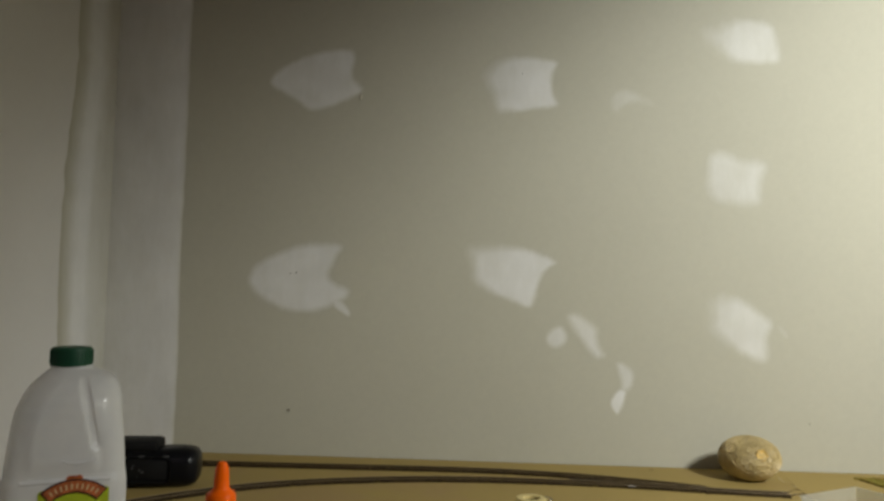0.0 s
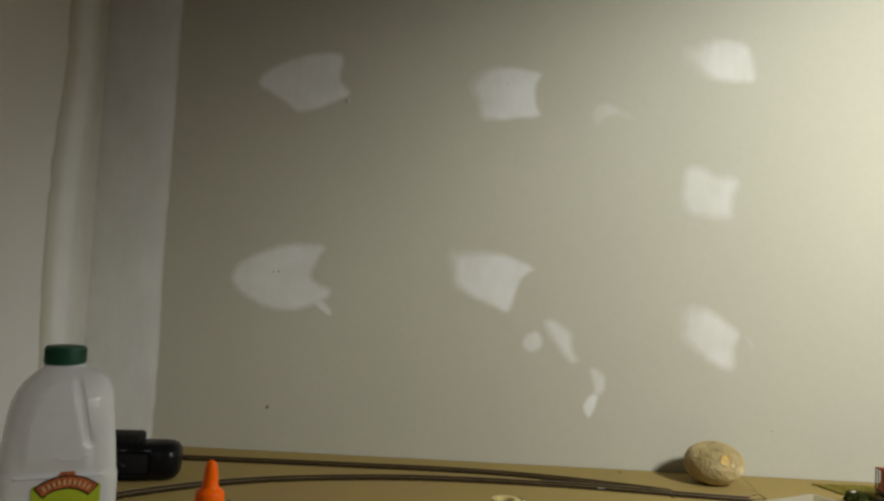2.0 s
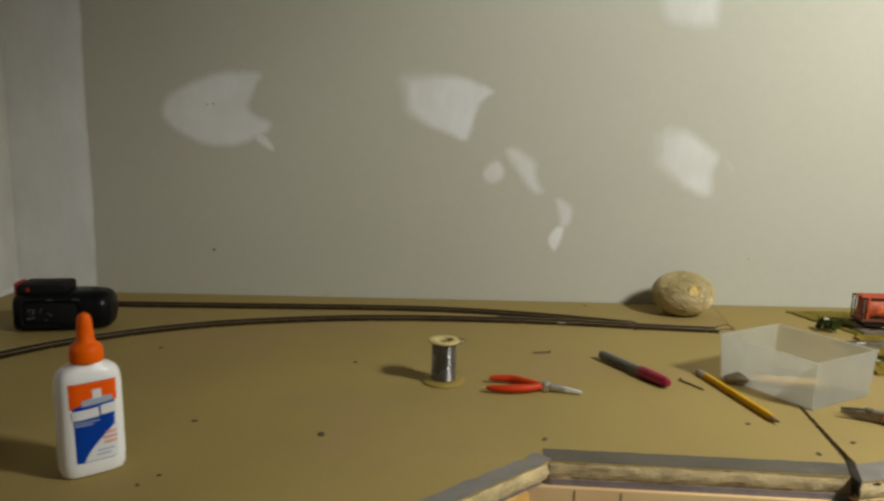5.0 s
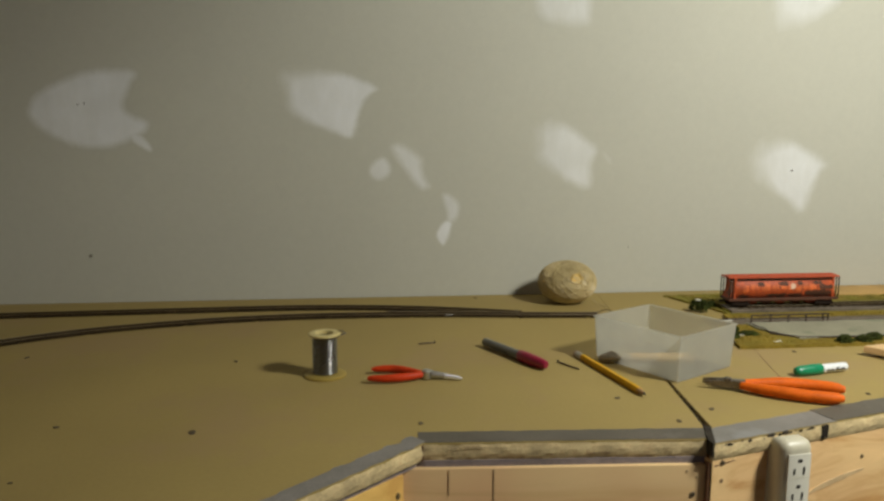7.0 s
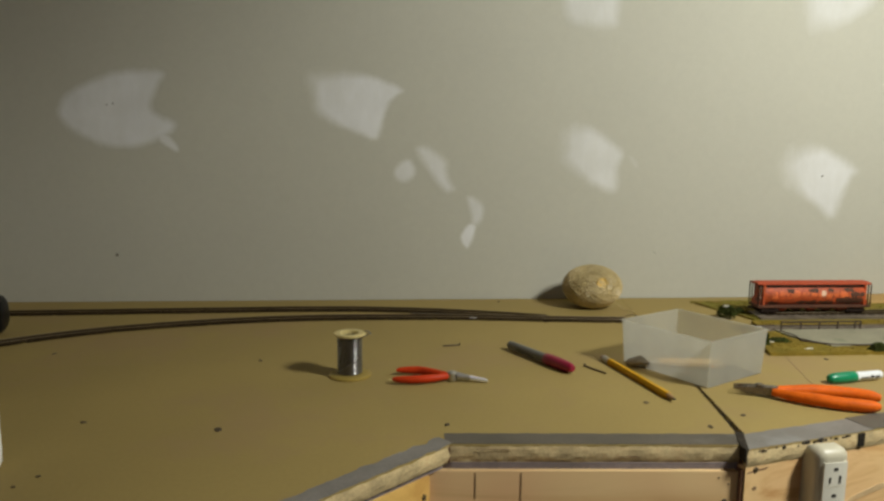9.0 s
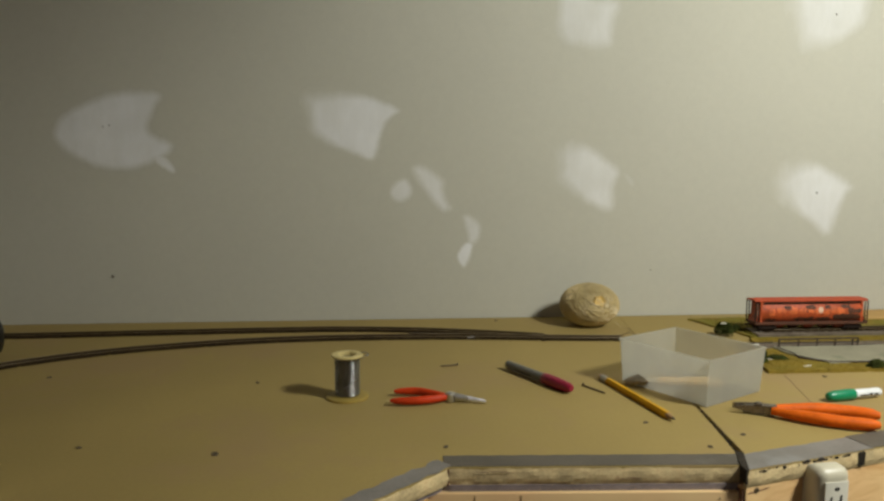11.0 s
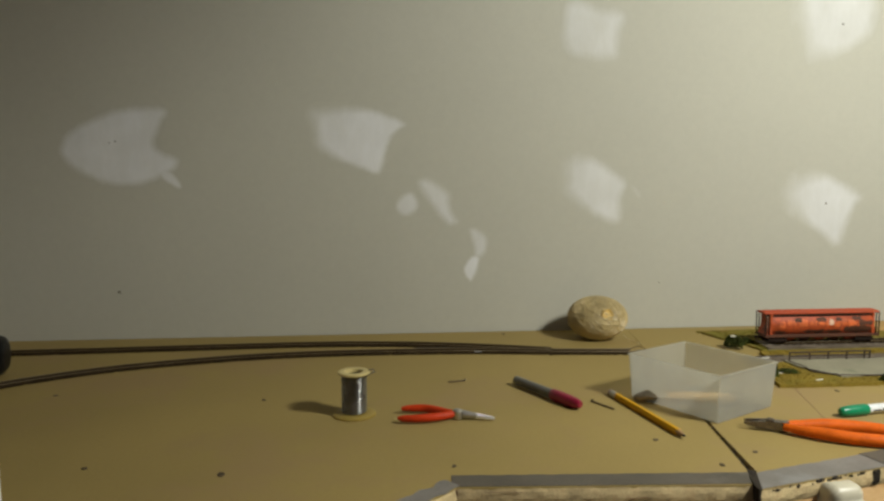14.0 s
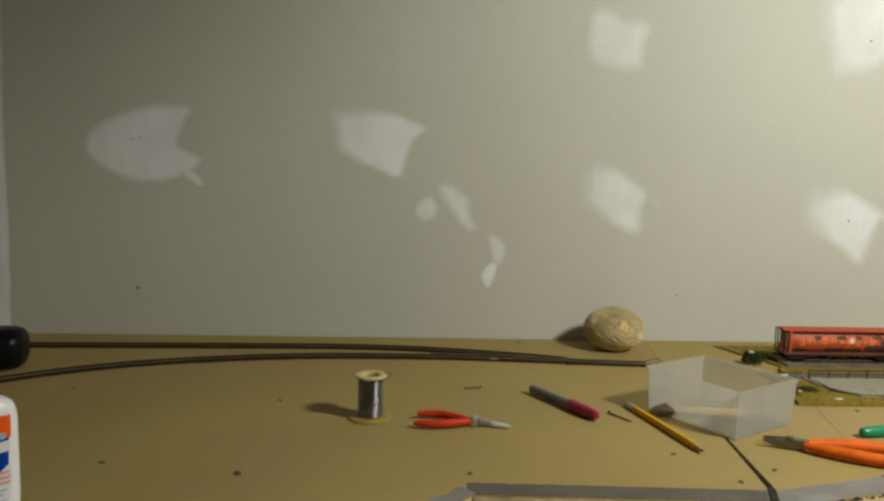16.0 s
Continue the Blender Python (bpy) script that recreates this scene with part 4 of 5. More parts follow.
    lab = part("label", prism_xz(rounded_rect(0.0555, 0.089, 0.003, 3), y, 0.0006, 0.0, 0.0660), M["lime"], j, "lime green paper label")
    lab.location = (0.0080, 0, 0.0055)
    # arched banner: dark rim, red ground, cream bars for its unlettered mark
    part("banner", arch_xz(0.0, 0.0805, 0.0385, 0.0265, 47, 133, y - 0.0008), M["brown"], lab)
    part("banner_ground", arch_xz(0.0, 0.0805, 0.0370, 0.0280, 49, 131, y - 0.0012), M["rust_print"], lab)
    for i in range(10):
        a = radians(123 - i * 7.4)
        c = Vector((0.0325 * math.cos(a), 0, 0.0805 + 0.0325 * math.sin(a)))
        bar = part("banner_bar", box((-0.0008, -0.0003, -0.0022), (0.0008, 0.0003, 0.0022)), M["cream"], lab, smooth=False)
        bar.matrix_local = Matrix.Translation((c.x, y - 0.0016, c.z)) @ Matrix.Rotation(math.pi / 2 - a, 4, "Y")
    part("banner_crest", prism_xz(rounded_rect(0.013, 0.005, 0.0022, 4), y - 0.0006, 0.0005, 0.0, 0.1195), M["rust_print"], lab)
    up = Matrix.Rotation(radians(90), 4, "X")
    text_mesh("lettering", "Green", 0.0190, M["ink"], lab, Matrix.Translation((-0.0035, y - 0.0009, 0.0740)) @ up, 0.35, "dark handwritten words Green Tea")
    text_mesh("lettering", "Tea", 0.0185, M["ink"], lab, Matrix.Translation((0.0045, y - 0.0009, 0.0600)) @ up, 0.30)
    part("print_bar", prism_xz([(-0.009, -0.0006), (0.009, -0.0006), (0.009, 0.0006), (-0.009, 0.0006)], y - 0.0008, 0.0003, -0.010, 0.0600), M["gold"], lab)
    part("print_bar", prism_xz([(-0.011, -0.0006), (0.011, -0.0006), (0.011, 0.0006), (-0.011, 0.0006)], y - 0.0008, 0.0003, -0.008, 0.0560), M["gold"], lab)
    part("green_swoosh", arch_xz(0.0, 0.1045, 0.0820, 0.0770, 250.5, 288, y - 0.0009), M["dkgreen"], lab)
    part("gold_seal", prism_xz([(0.0066 * math.cos(2 * math.pi * k / 20), 0.0066 * math.sin(2 * math.pi * k / 20)) for k in range(20)], y - 0.0010, 0.0004, 0.0215, 0.0300), M["gold"], lab, "round orange seal")
    return j


def prism_xz(outline, y, thick, cx=0.0, cz=0.0):
    """A thin plate facing -y, its outline in x and z."""
    return add_rings(bmesh.new(), [[Vector((cx + u, y, cz + v)) for u, v in outline], [Vector((cx + u, y + thick, cz + v)) for u, v in outline]])


def arch_xz(cx, cz, r1, r0, a0, a1, y, k=16):
    pts = [(r1 * math.cos(radians(a0 + (a1 - a0) * i / k)), r1 * math.sin(radians(a0 + (a1 - a0) * i / k))) for i in range(k + 1)]
    pts += [(r0 * math.cos(radians(a1 - (a1 - a0) * i / k)), r0 * math.sin(radians(a1 - (a1 - a0) * i / k))) for i in range(k + 1)]
    return prism_xz(pts, y, 0.0004, cx, cz)


def glue_bottle():
    g = thing("glue_bottle", (-0.1338, 0.6745, TOP), 40, "white plastic glue bottle with an orange twist cap", "glue bottle")

    def section(w, d, z, k=32):
        pts = []
        for i in range(k):
            a = 2 * math.pi * i / k
            c, s = math.cos(a), math.sin(a)
            e = 0.52
            pts.append(Vector((w / 2 * math.copysign(abs(c) ** e, c), d / 2 * math.copysign(abs(s) ** (e + 0.18), s), z)))
        return pts

    rows = ((0.0, 0.046, 0.022), (0.0015, 0.051, 0.027), (0.006, 0.0545, 0.0305), (0.015, 0.0555, 0.0315), (0.075, 0.0545, 0.031), (0.083, 0.0530, 0.0300), (0.089, 0.0490, 0.0275), (0.0925, 0.040, 0.024), (0.0945, 0.028, 0.022), (0.0965, 0.022, 0.0205), (0.099, 0.0215, 0.0205))
    part("bottle", add_rings(bmesh.new(), [section(w * 1.0, d, z * 0.97) for z, w, d in rows]), M["glue_white"], g)
    part("cap", lathe([(0.0120, 0.0935), (0.0138, 0.0940), (0.0142, 0.0960), (0.0138, 0.1045), (0.0122, 0.1070), (0.0090, 0.1088), (0.0074, 0.1115), (0.0067, 0.1215), (0.0060, 0.1275), (0.0042, 0.1318), (0.0016, 0.1332)], 28), M["orange"], g, "orange twist cap with a pointed nozzle")
    # label wrapped on the front face
    front = 0.0158

    def plate(name, pts, material, lift, label="", parent=None):
        bm = bmesh.new()
        grid = []
        (x0, x1), z_lo, z_hi = pts
        for i in range(13):
            x = x0 + (x1 - x0) * i / 12
            u = min(1.0, abs(x) / 0.0247)
            y = -front * (1 - u ** (2 / 0.52)) ** (0.70 / 2) if u < 1 else 0.0
            y = min(y, -0.010)
            grid.append([bm.verts.new((x, y - lift, z_lo(x))), bm.verts.new((x, y - lift, z_hi(x))), bm.verts.new((x, y + 0.001, z_hi(x))), bm.verts.new((x, y + 0.001, z_lo(x)))])
        for a, b in zip(grid, grid[1:]):
            for j in range(4):
                bm.faces.new((a[j], b[j], b[(j + 1) % 4], a[(j + 1) % 4]))
        bm.faces.new(grid[0])
        bm.faces.new(grid[-1][::-1])
        return part(name, bm, material, parent or g, label)

    lab = plate("label", ((-0.0195, 0.0195), lambda x: 0.0135, lambda x: 0.0795), M["print_blue"], 0.0004, "blue, orange and white printed label")
    plate("orange_field", ((-0.0195, 0.0195), lambda x: 0.0605 + 0.0035 * math.sin((x + 0.0185) * 82) + 0.06 * x, lambda x: 0.0795), M["print_orange"], 0.0007, parent=lab)
    plate("white_field", ((-0.0095, 0.0195), lambda x: 0.0140, lambda x: 0.0145 + 0.029 * ((x + 0.0095) / 0.029) ** 0.72), M["print_white"], 0.0007, parent=lab)
    plate("white_emblem", ((-0.0010, 0.0065), lambda x: 0.0660, lambda x: 0.0735), M["print_white"], 0.0010, parent=lab)
    plate("banner", ((-0.0100, 0.0155), lambda x: 0.0610 + 0.06 * x, lambda x: 0.0670 + 0.06 * x - 9.0 * (x - 0.0025) ** 2), M["print_pale"], 0.0010, parent=lab)
    # the slanted product mark, as plain bars
    plate("print_bar", ((-0.0180, 0.0038), lambda x: 0.0505 + 0.05 * x, lambda x: 0.0582 + 0.05 * x), M["print_white"], 0.0011, parent=lab)
    plate("print_bar", ((0.0052, 0.0180), lambda x: 0.0512 + 0.05 * x, lambda x: 0.0592 + 0.05 * x), M["print_white"], 0.0011, parent=lab)
    for x0, x1, z0 in ((-0.0165, 0.004, 0.0470), (-0.0165, -0.001, 0.0448)):
        plate("print_bar", ((x0, x1), lambda x, z=z0: z, lambda x, z=z0: z + 0.0009), M["print_pale"], 0.0010, parent=lab)
    for x0, x1, z0 in ((0.0085, 0.0175, 0.0345), (0.0060, 0.0180, 0.0305), (0.0070, 0.0180, 0.0265)):
        plate("print_bar", ((x0, x1), lambda x, z=z0: z, lambda x, z=z0: z + 0.0024), M["print_pink"], 0.0011, parent=lab)
    for x0, x1, z0 in ((0.0010, 0.0150, 0.0215), (0.0000, 0.0120, 0.0180)):
        plate("print_bar", ((x0, x1), lambda x, z=z0: z, lambda x, z=z0: z + 0.0012), M["print_pale"], 0.0011, parent=lab)
    g.scale = (0.94, 0.96, 1.033)
    return g


def power_tool():
    """A black cordless tool lying on its side, its round nose towards the track."""
    t = thing("power_tool", (-0.381, 1.112, TOP), 9, "scuffed black plastic power tool lying on the bench", "power tool")
    bm = bmesh.new()
    rows = []
    for x, h, d, z in ((-0.074, 0.042, 0.040, 0.0245), (-0.072, 0.052, 0.052, 0.0265), (-0.066, 0.056, 0.058, 0.0280), (-0.020, 0.056, 0.060, 0.0280), (0.015, 0.057, 0.062, 0.0285), (0.045, 0.058, 0.064, 0.0290), (0.060, 0.056, 0.062, 0.0290), (0.070, 0.050, 0.054, 0.0290), (0.0745, 0.040, 0.042, 0.0290), (0.0760, 0.030, 0.030, 0.0290)):
        r = min(h, d) * (0.28 if x < 0.03 else 0.40)
        rows.append([Vector((x, u, z + v)) for u, v in rounded_rect(d, h, r, 5)])
    part("housing", add_rings(bm, rows), M["black"], t)
    part("battery_slide", box((-0.066, -0.024, 0.053), (0.010, 0.024, 0.0695), 0.005), M["black_rubber"], t, "matt black slide")
    part("latch", box((-0.073, -0.017, 0.052), (-0.0655, 0.017, 0.0705), 0.003), M["red_plastic"], t, "dark red latch")
    part("red_button", box((-0.050, -0.0262, 0.059), (-0.045, -0.020, 0.065), 0.001), M["red_plastic"], t, "small red button")
    part("nose_ring", lathe([(0.0270, 0), (0.0292, 0.001), (0.0292, 0.0035), (0.0270, 0.0045)], 28, Matrix.Translation((0.046, 0, 0.0293)) @ Matrix.Rotation(radians(90), 4, "Y")), M["black_rubber"], t)
    part("side_grip", box((-0.058, -0.0320, 0.010), (0.034, -0.026, 0.047), 0.008), M["black_rubber"], t)
    for x, z, w in ((-0.050, 0.020, 0.006), (-0.041, 0.028, 0.004), (-0.018, 0.047, 0.009), (0.020, 0.047, 0.012)):
        part("scuff_mark", dusty(box((x, -0.0336 if z < 0.046 else -0.0312, z), (x + w, -0.0300, z + 0.0022), 0.0006), 0.0006, 300, x), M["scuff"], t, "pale scuff")
    rng = random.Random(14)
    for _ in range(14):
        x, z, w, h = rng.uniform(-0.050, -0.012), rng.uniform(0.016, 0.038), rng.uniform(0.0008, 0.0030), rng.uniform(0.0010, 0.0042)
        part("scuff_mark", dusty(box((x, -0.0332, z), (x + w, -0.0310, z + h), 0.0003), 0.0006, 300, x), M["scuff"], t)
    t.scale = (0.86, 1.0, 0.98)
    return t


def twine_ball():
    """An oblong ball of wound twine, its yellow core hole turned to the room."""
    b = thing("twine_ball", (0.5500, 1.2645, TOP), 0, "ball of natural twine with a yellow core hole, against the wall", "twine")
    rx, ry, rz = 0.0492, 0.047, 0.0358
    hole = Vector((0.10, -0.93, 0.36)).normalized()
    turn = hole.to_track_quat("Z", "Y").to_matrix().to_4x4()
    core = bmesh.new()
    bmesh.ops.create_icosphere(core, subdivisions=4, radius=1.0)
    for v in core.verts:
        d = v.co.normalized()
        k = d.dot(hole)
        dent = 0.16 * max(0.0, (k - 0.965) / 0.035) if k > 0.965 else 0.0
        d = d * (0.985 - dent)
        v.co = Vector((d.x * rx, d.y * ry, d.z * rz + 0.0353))
    part("ball_core", core, M["twine"], b)
    rng = random.Random(5)
    for n in range(96):
        tilt = radians(rng.uniform(12, 42) if n % 3 else rng.uniform(45, 80))
        spin = rng.uniform(0, 2 * math.pi)
        m = turn @ Matrix.Rotation(spin, 4, "Z") @ Matrix.Rotation(tilt, 4, "X")
        off = rng.uniform(-0.42, 0.42)
        rad = math.sqrt(1 - off * off)
        pts = []
        for i in range(45):
            a = 2 * math.pi * i / 44
            d = m @ Vector((rad * math.cos(a), rad * math.sin(a), off + 0.02 * math.sin(3 * a + n)))
            d = d.normalized() * (0.988 + 0.006 * math.sin(5 * a + n))
            if d.dot(hole) > 0.972:
                d = d * 0.95
            pts.append(Vector((d.x * rx, d.y * ry, max(0.0014, d.z * rz + 0.0353))))
        part("wound_strand", tube(pts, 0.0009, 5), M["twine"], b)
    c = hole * 0.93
    m = Matrix.Translation((c.x * rx, c.y * ry, c.z * rz + 0.0353)) @ turn
    part("core_hole", dusty(lathe([(0.0100, 0.0006), (0.0092, 0.0020), (0.0066, 0.0006), (0.0032, -0.0024)], 18, m), 0.0024, 150), M["twine_core"], b, "yellow inner strands at the core hole")
    part("loose_end", tube(smooth_path([(0.038, -0.020, 0.010), (0.048, -0.026, 0.0016), (0.056, -0.040, 0.0014), (0.052, -0.052, 0.0014)], 0.004), 0.0005, 6), M["twine"], b)
    return b


def solder_spool():
    s = thing("solder_spool", (0.163, 0.915, TOP), 0, "ivory plastic spool of grey solder wire standing upright", "spool")
    part("lower_flange", lathe([(0.0232, 0.0), (0.0244, 0.0005), (0.0244, 0.0020), (0.0232, 0.0027), (0.0150, 0.0036)], 40), M["amber"], s, "yellowed ivory flange")
    # ring flange with its bore
    bm = bmesh.new()
    prof = ((0.0100, 0.0480), (0.0172, 0.0482), (0.0182, 0.0488), (0.0183, 0.0502), (0.0174, 0.0511), (0.0112, 0.0513), (0.0100, 0.0504))
    rings = [[Vector((r * math.cos(2 * math.pi * i / 40), r * math.sin(2 * math.pi * i / 40), z)) for i in range(40)] for r, z in prof]
    add_rings(bm, [*rings, rings[0]], cap=False)
    bmesh.ops.remove_doubles(bm, verts=bm.verts[:], dist=1e-6)
    part("upper_flange", bm, M["spool"], s, "ivory ring flange")
    part("hub", lathe([(0.0106, 0.004), (0.0106, 0.0495), (0.0096, 0.0495), (0.0096, 0.010)], 24), M["spool"], s)
    wound = bmesh.new()
    prof = []
    for i in range(36):
        for j in range(6):
            a = radians(-80 + 32 * j)
            prof.append((0.0138 + 0.00058 * math.cos(a) + 0.0001 * math.sin(i * 1.3), 0.0048 + 0.0417 * i / 35 + 0.00056 * math.sin(a)))
    add_lathe(wound, prof, 32)
    part("wound_wire", wound, M["solder"], s, "tightly wound grey solder wire")
    part("loose_wire", tube(smooth_path([(0.012, -0.008, 0.046), (0.017, -0.010, 0.049), (0.0225, -0.008, 0.0515), (0.0245, -0.003, 0.050), (0.0215, 0.0, 0.0525), (0.016, 0.0, 0.0525)], 0.003), 0.0006, 6), M["solder"], s)
    return s


def red_pliers():
    p = thing("needle_nose_pliers", (0.318, 0.889, TOP), 180, "small needle nose pliers with red vinyl grips, slightly open", "pliers")
    z = 0.0062
    upper = smooth_path([(0.044, -0.001, z), (0.058, -0.0120, z), (0.074, -0.0225, z), (0.090, -0.0245, z), (0.1015, -0.0240, z)], 0.004)
    lower = smooth_path([(0.044, 0.001, z), (0.060, 0.0075, z), (0.080, 0.0110, z), (0.096, 0.0105, z), (0.1065, 0.0085, z)], 0.004)
    for path in (upper, lower):
        n = len(path)
        part("grip", tube(path, [(0.0036 + 0.0009 * math.sin(math.pi * min(1, i / (n - 1) * 1.1))) * (0.5 if i == n - 1 else 0.9 if i == n - 2 else 1.0) for i in range(n)], 12, 1.05), M["red_grip"], p)
    # the jaws droop to the bench; roots are dull, tips' glint is put into paler steel
    sizes = ((-0.001, 0.0018, 0.0012, 0.0036), (0.002, 0.0024, 0.0019, 0.0032), (0.012, 0.0029, 0.0024, 0.0022), (0.019, 0.0033, 0.0028, 0.0015), (0.026, 0.0040, 0.0033, 0.0008), (0.034, 0.0048, 0.0040, 0.0))
    for name, rows, material, label in (("jaw_tips", sizes[:4], M["steel"], "steel tapered jaw tips, paler to hold their glint"), ("jaw_roots", sizes[3:], M["ferrule"], "dull steel jaw roots")):
        jaw = bmesh.new()
        for s in (-1, 1):
            add_rings(jaw, [[Vector((x, s * (0.0003 + y1 / 2 * (1 + math.cos(radians(a)))) + 0.27 * (0.034 - x), z - drop + h * math.sin(radians(a)))) for a in range(0, 360, 30)] for x, y1, h, drop in rows])
        part(name, jaw, material, p, label)
    part("pivot", lathe([(0.0054, z - 0.0052), (0.0058, z - 0.0046), (0.0058, z + 0.0038), (0.0052, z + 0.0044), (0.0030, z + 0.0054)], 18, Matrix.Translation((0.0390, 0, 0))), M["ferrule"], p, "dull steel pivot joint")
    part("spring_leaf", tube([(0.070, -0.003, 0.0022), (0.090, -0.002, 0.0018), (0.110, -0.003, 0.0016)], 0.0008, 6), M["spool"], p, "thin brass spring leaf")
    return p


def orange_cutters():
    c = thing("flush_cutters", (0.586, 0.8335, TOP), -28, "long-handled wire cutters with bright orange vinyl grips", "cutters")
    z = 0.0072
    back = smooth_path([(0.038, 0.003, z), (0.055, 0.0105, z), (0.080, 0.0200, z + 0.0005), (0.108, 0.0260, z), (0.128, 0.0258, z), (0.142, 0.0230, z)], 0.005)
    near = smooth_path([(0.038, -0.003, z), (0.055, -0.0085, z), (0.080, -0.0130, z + 0.0005), (0.106, -0.0135, z), (0.124, -0.0115, z), (0.137, -0.0090, z)], 0.005)
    for path in (back, near):
        n = len(path)
        part("grip", tube(path, [(0.0046 + 0.0022 * math.sin(math.pi * min(0.60, 0.9 * i / (n - 1)))) * (0.55 if i == n - 1 else 0.92 if i == n - 2 else 1.0) for i in range(n)], 14, 0.95), M["orange_grip"], c)
    for s in (-1, 1):
        bm = bmesh.new()
        add_rings(bm, [[Vector((x, s * y0, z - h)), Vector((x, s * y1, z - h)), Vector((x, s * y1, z + h)), Vector((x, s * y0, z + h))]
                       for x, y0, y1, h in ((-0.002, 0.0046, 0.0060, 0.0010), (0.006, 0.0034, 0.0064, 0.0022), (0.014, 0.0016, 0.0060, 0.0032), (0.020, 0.0004, 0.0056, 0.0038), (0.028, 0.0003, 0.0054, 0.0042), (0.042, 0.0003, 0.0046, 0.0048))])
        part("jaw", bm, M["dark_steel"], c, "dark steel cutting jaw")
    part("pivot", lathe([(0.0042, z + 0.0040), (0.0042, z + 0.0058), (0.0026, z + 0.0064)], 16, Matrix.Translation((0.024, 0, 0))), M["dark_steel"], c, "dull steel pivot rivet")
    return c


def felt_marker(a, b, r, cap_from, barrel, cap, label, bars):
    """A pen lying from its tail a to the end of its cap b."""
    a, b = Vector((*a, 0)), Vector((*b, 0))
    d = b - a
    L = d.length
    k = thing("felt_marker", (a.x, a.y, TOP), math.degrees(math.atan2(d.y, d.x)), label, "marker", "markers")
    lie = Matrix.Translation((0, 0, r * 1.20)) @ Matrix.Rotation(radians(90), 4, "Y")
    f = cap_from
    part("barrel", lathe([(r * 0.62, 0.0), (r * 0.86, 0.0006), (r * 0.92, 0.003), (r * 0.95, L * f * 0.6), (r * 0.95, L * f + 0.002)], 20, lie), barrel, k)
    part("cap", lathe([(r * 1.06, L * f), (r * 1.18, L * f + 0.001), (r * 1.20, L * f + 0.012), (r * 1.14, L * 0.86), (r * 0.98, L * 0.955), (r * 0.82, L * 0.985), (r * 0.56, L)], 20, lie), cap, k)
    part("clip", box((L * f + 0.002, -0.0016, r * 2.12), (L * f + 0.030, 0.0016, r * 2.30), 0.0004), cap, k)
    for x0, x1, w in bars:
        s = -1 if d.x > 0 else 1
        part("print_bar", box((x0, min(s * r * 0.97, s * r * 0.80), r * 0.9), (x1, max(s * r * 0.97, s * r * 0.80), r * 0.9 + w)), M["graphite"], k, smooth=False)
    return k


def yellow_pencil():
    a, b = Vector((0.476, 0.9615, 0)), Vector((0.5065, 0.803, 0))
    d = b - a
    L = d.length
    p = thing("pencil", (a.x, a.y, TOP), math.degrees(math.atan2(d.y, d.x)), "yellow hexagonal wood pencil with a worn eraser", "pencil")
    lie = Matrix.Translation((0, 0, 0.0038)) @ Matrix.Rotation(radians(90), 4, "Y")
    part("shaft", lathe([(0.0040, 0.018), (0.0041, 0.0185), (0.0041, L - 0.014), (0.0036, L - 0.0115)], 6, lie @ Matrix.Rotation(radians(30), 4, "Z")), M["pencil"], p, smooth=False)
    part("ferrule", lathe([(0.0039, 0.006), (0.0041, 0.0065), (0.0038, 0.009), (0.0041, 0.011), (0.0038, 0.0135), (0.0041, 0.0185)], 18, lie), M["ferrule"], p, "crimped aluminium ferrule")
    part("eraser", lathe([(0.0028, 0.0), (0.0036, 0.0012), (0.0037, 0.007)], 16, lie), M["eraser"], p, "worn pinkish eraser")
    part("sharpened_wood", lathe([(0.0039, L - 0.0135), (0.0016, L - 0.0045)], 12, lie), M["raw_wood"], p, "bare sharpened wood")
    part("lead", lathe([(0.0016, L - 0.0047), (0.0004, L)], 10, lie), M["graphite"], p)
    return p


def wire_nail(x0, y0, x1, y1):
    d = Vector((x1 - x0, y1 - y0, 0))
    n = thing("wire_nail", (x0, y0, TOP), math.degrees(math.atan2(d.y, d.x)), "small dark wire nail lying on the bench", "nail", "loose nails")
    L = d.length
    lie = Matrix.Translation((0, 0, 0.0012)) @ Matrix.Rotation(radians(90), 4, "Y")
    part("shank", lathe([(0.0011, 0.0006), (0.0011, L - 0.003), (0.0002, L)], 10, lie), M["nail"], n)
    part("head", lathe([(0.0020, 0.0), (0.0021, 0.0006), (0.0009, 0.0010)], 12, Matrix.Translation((0, 0, 0.0009)) @ lie), M["dark_steel"], n)
    return n


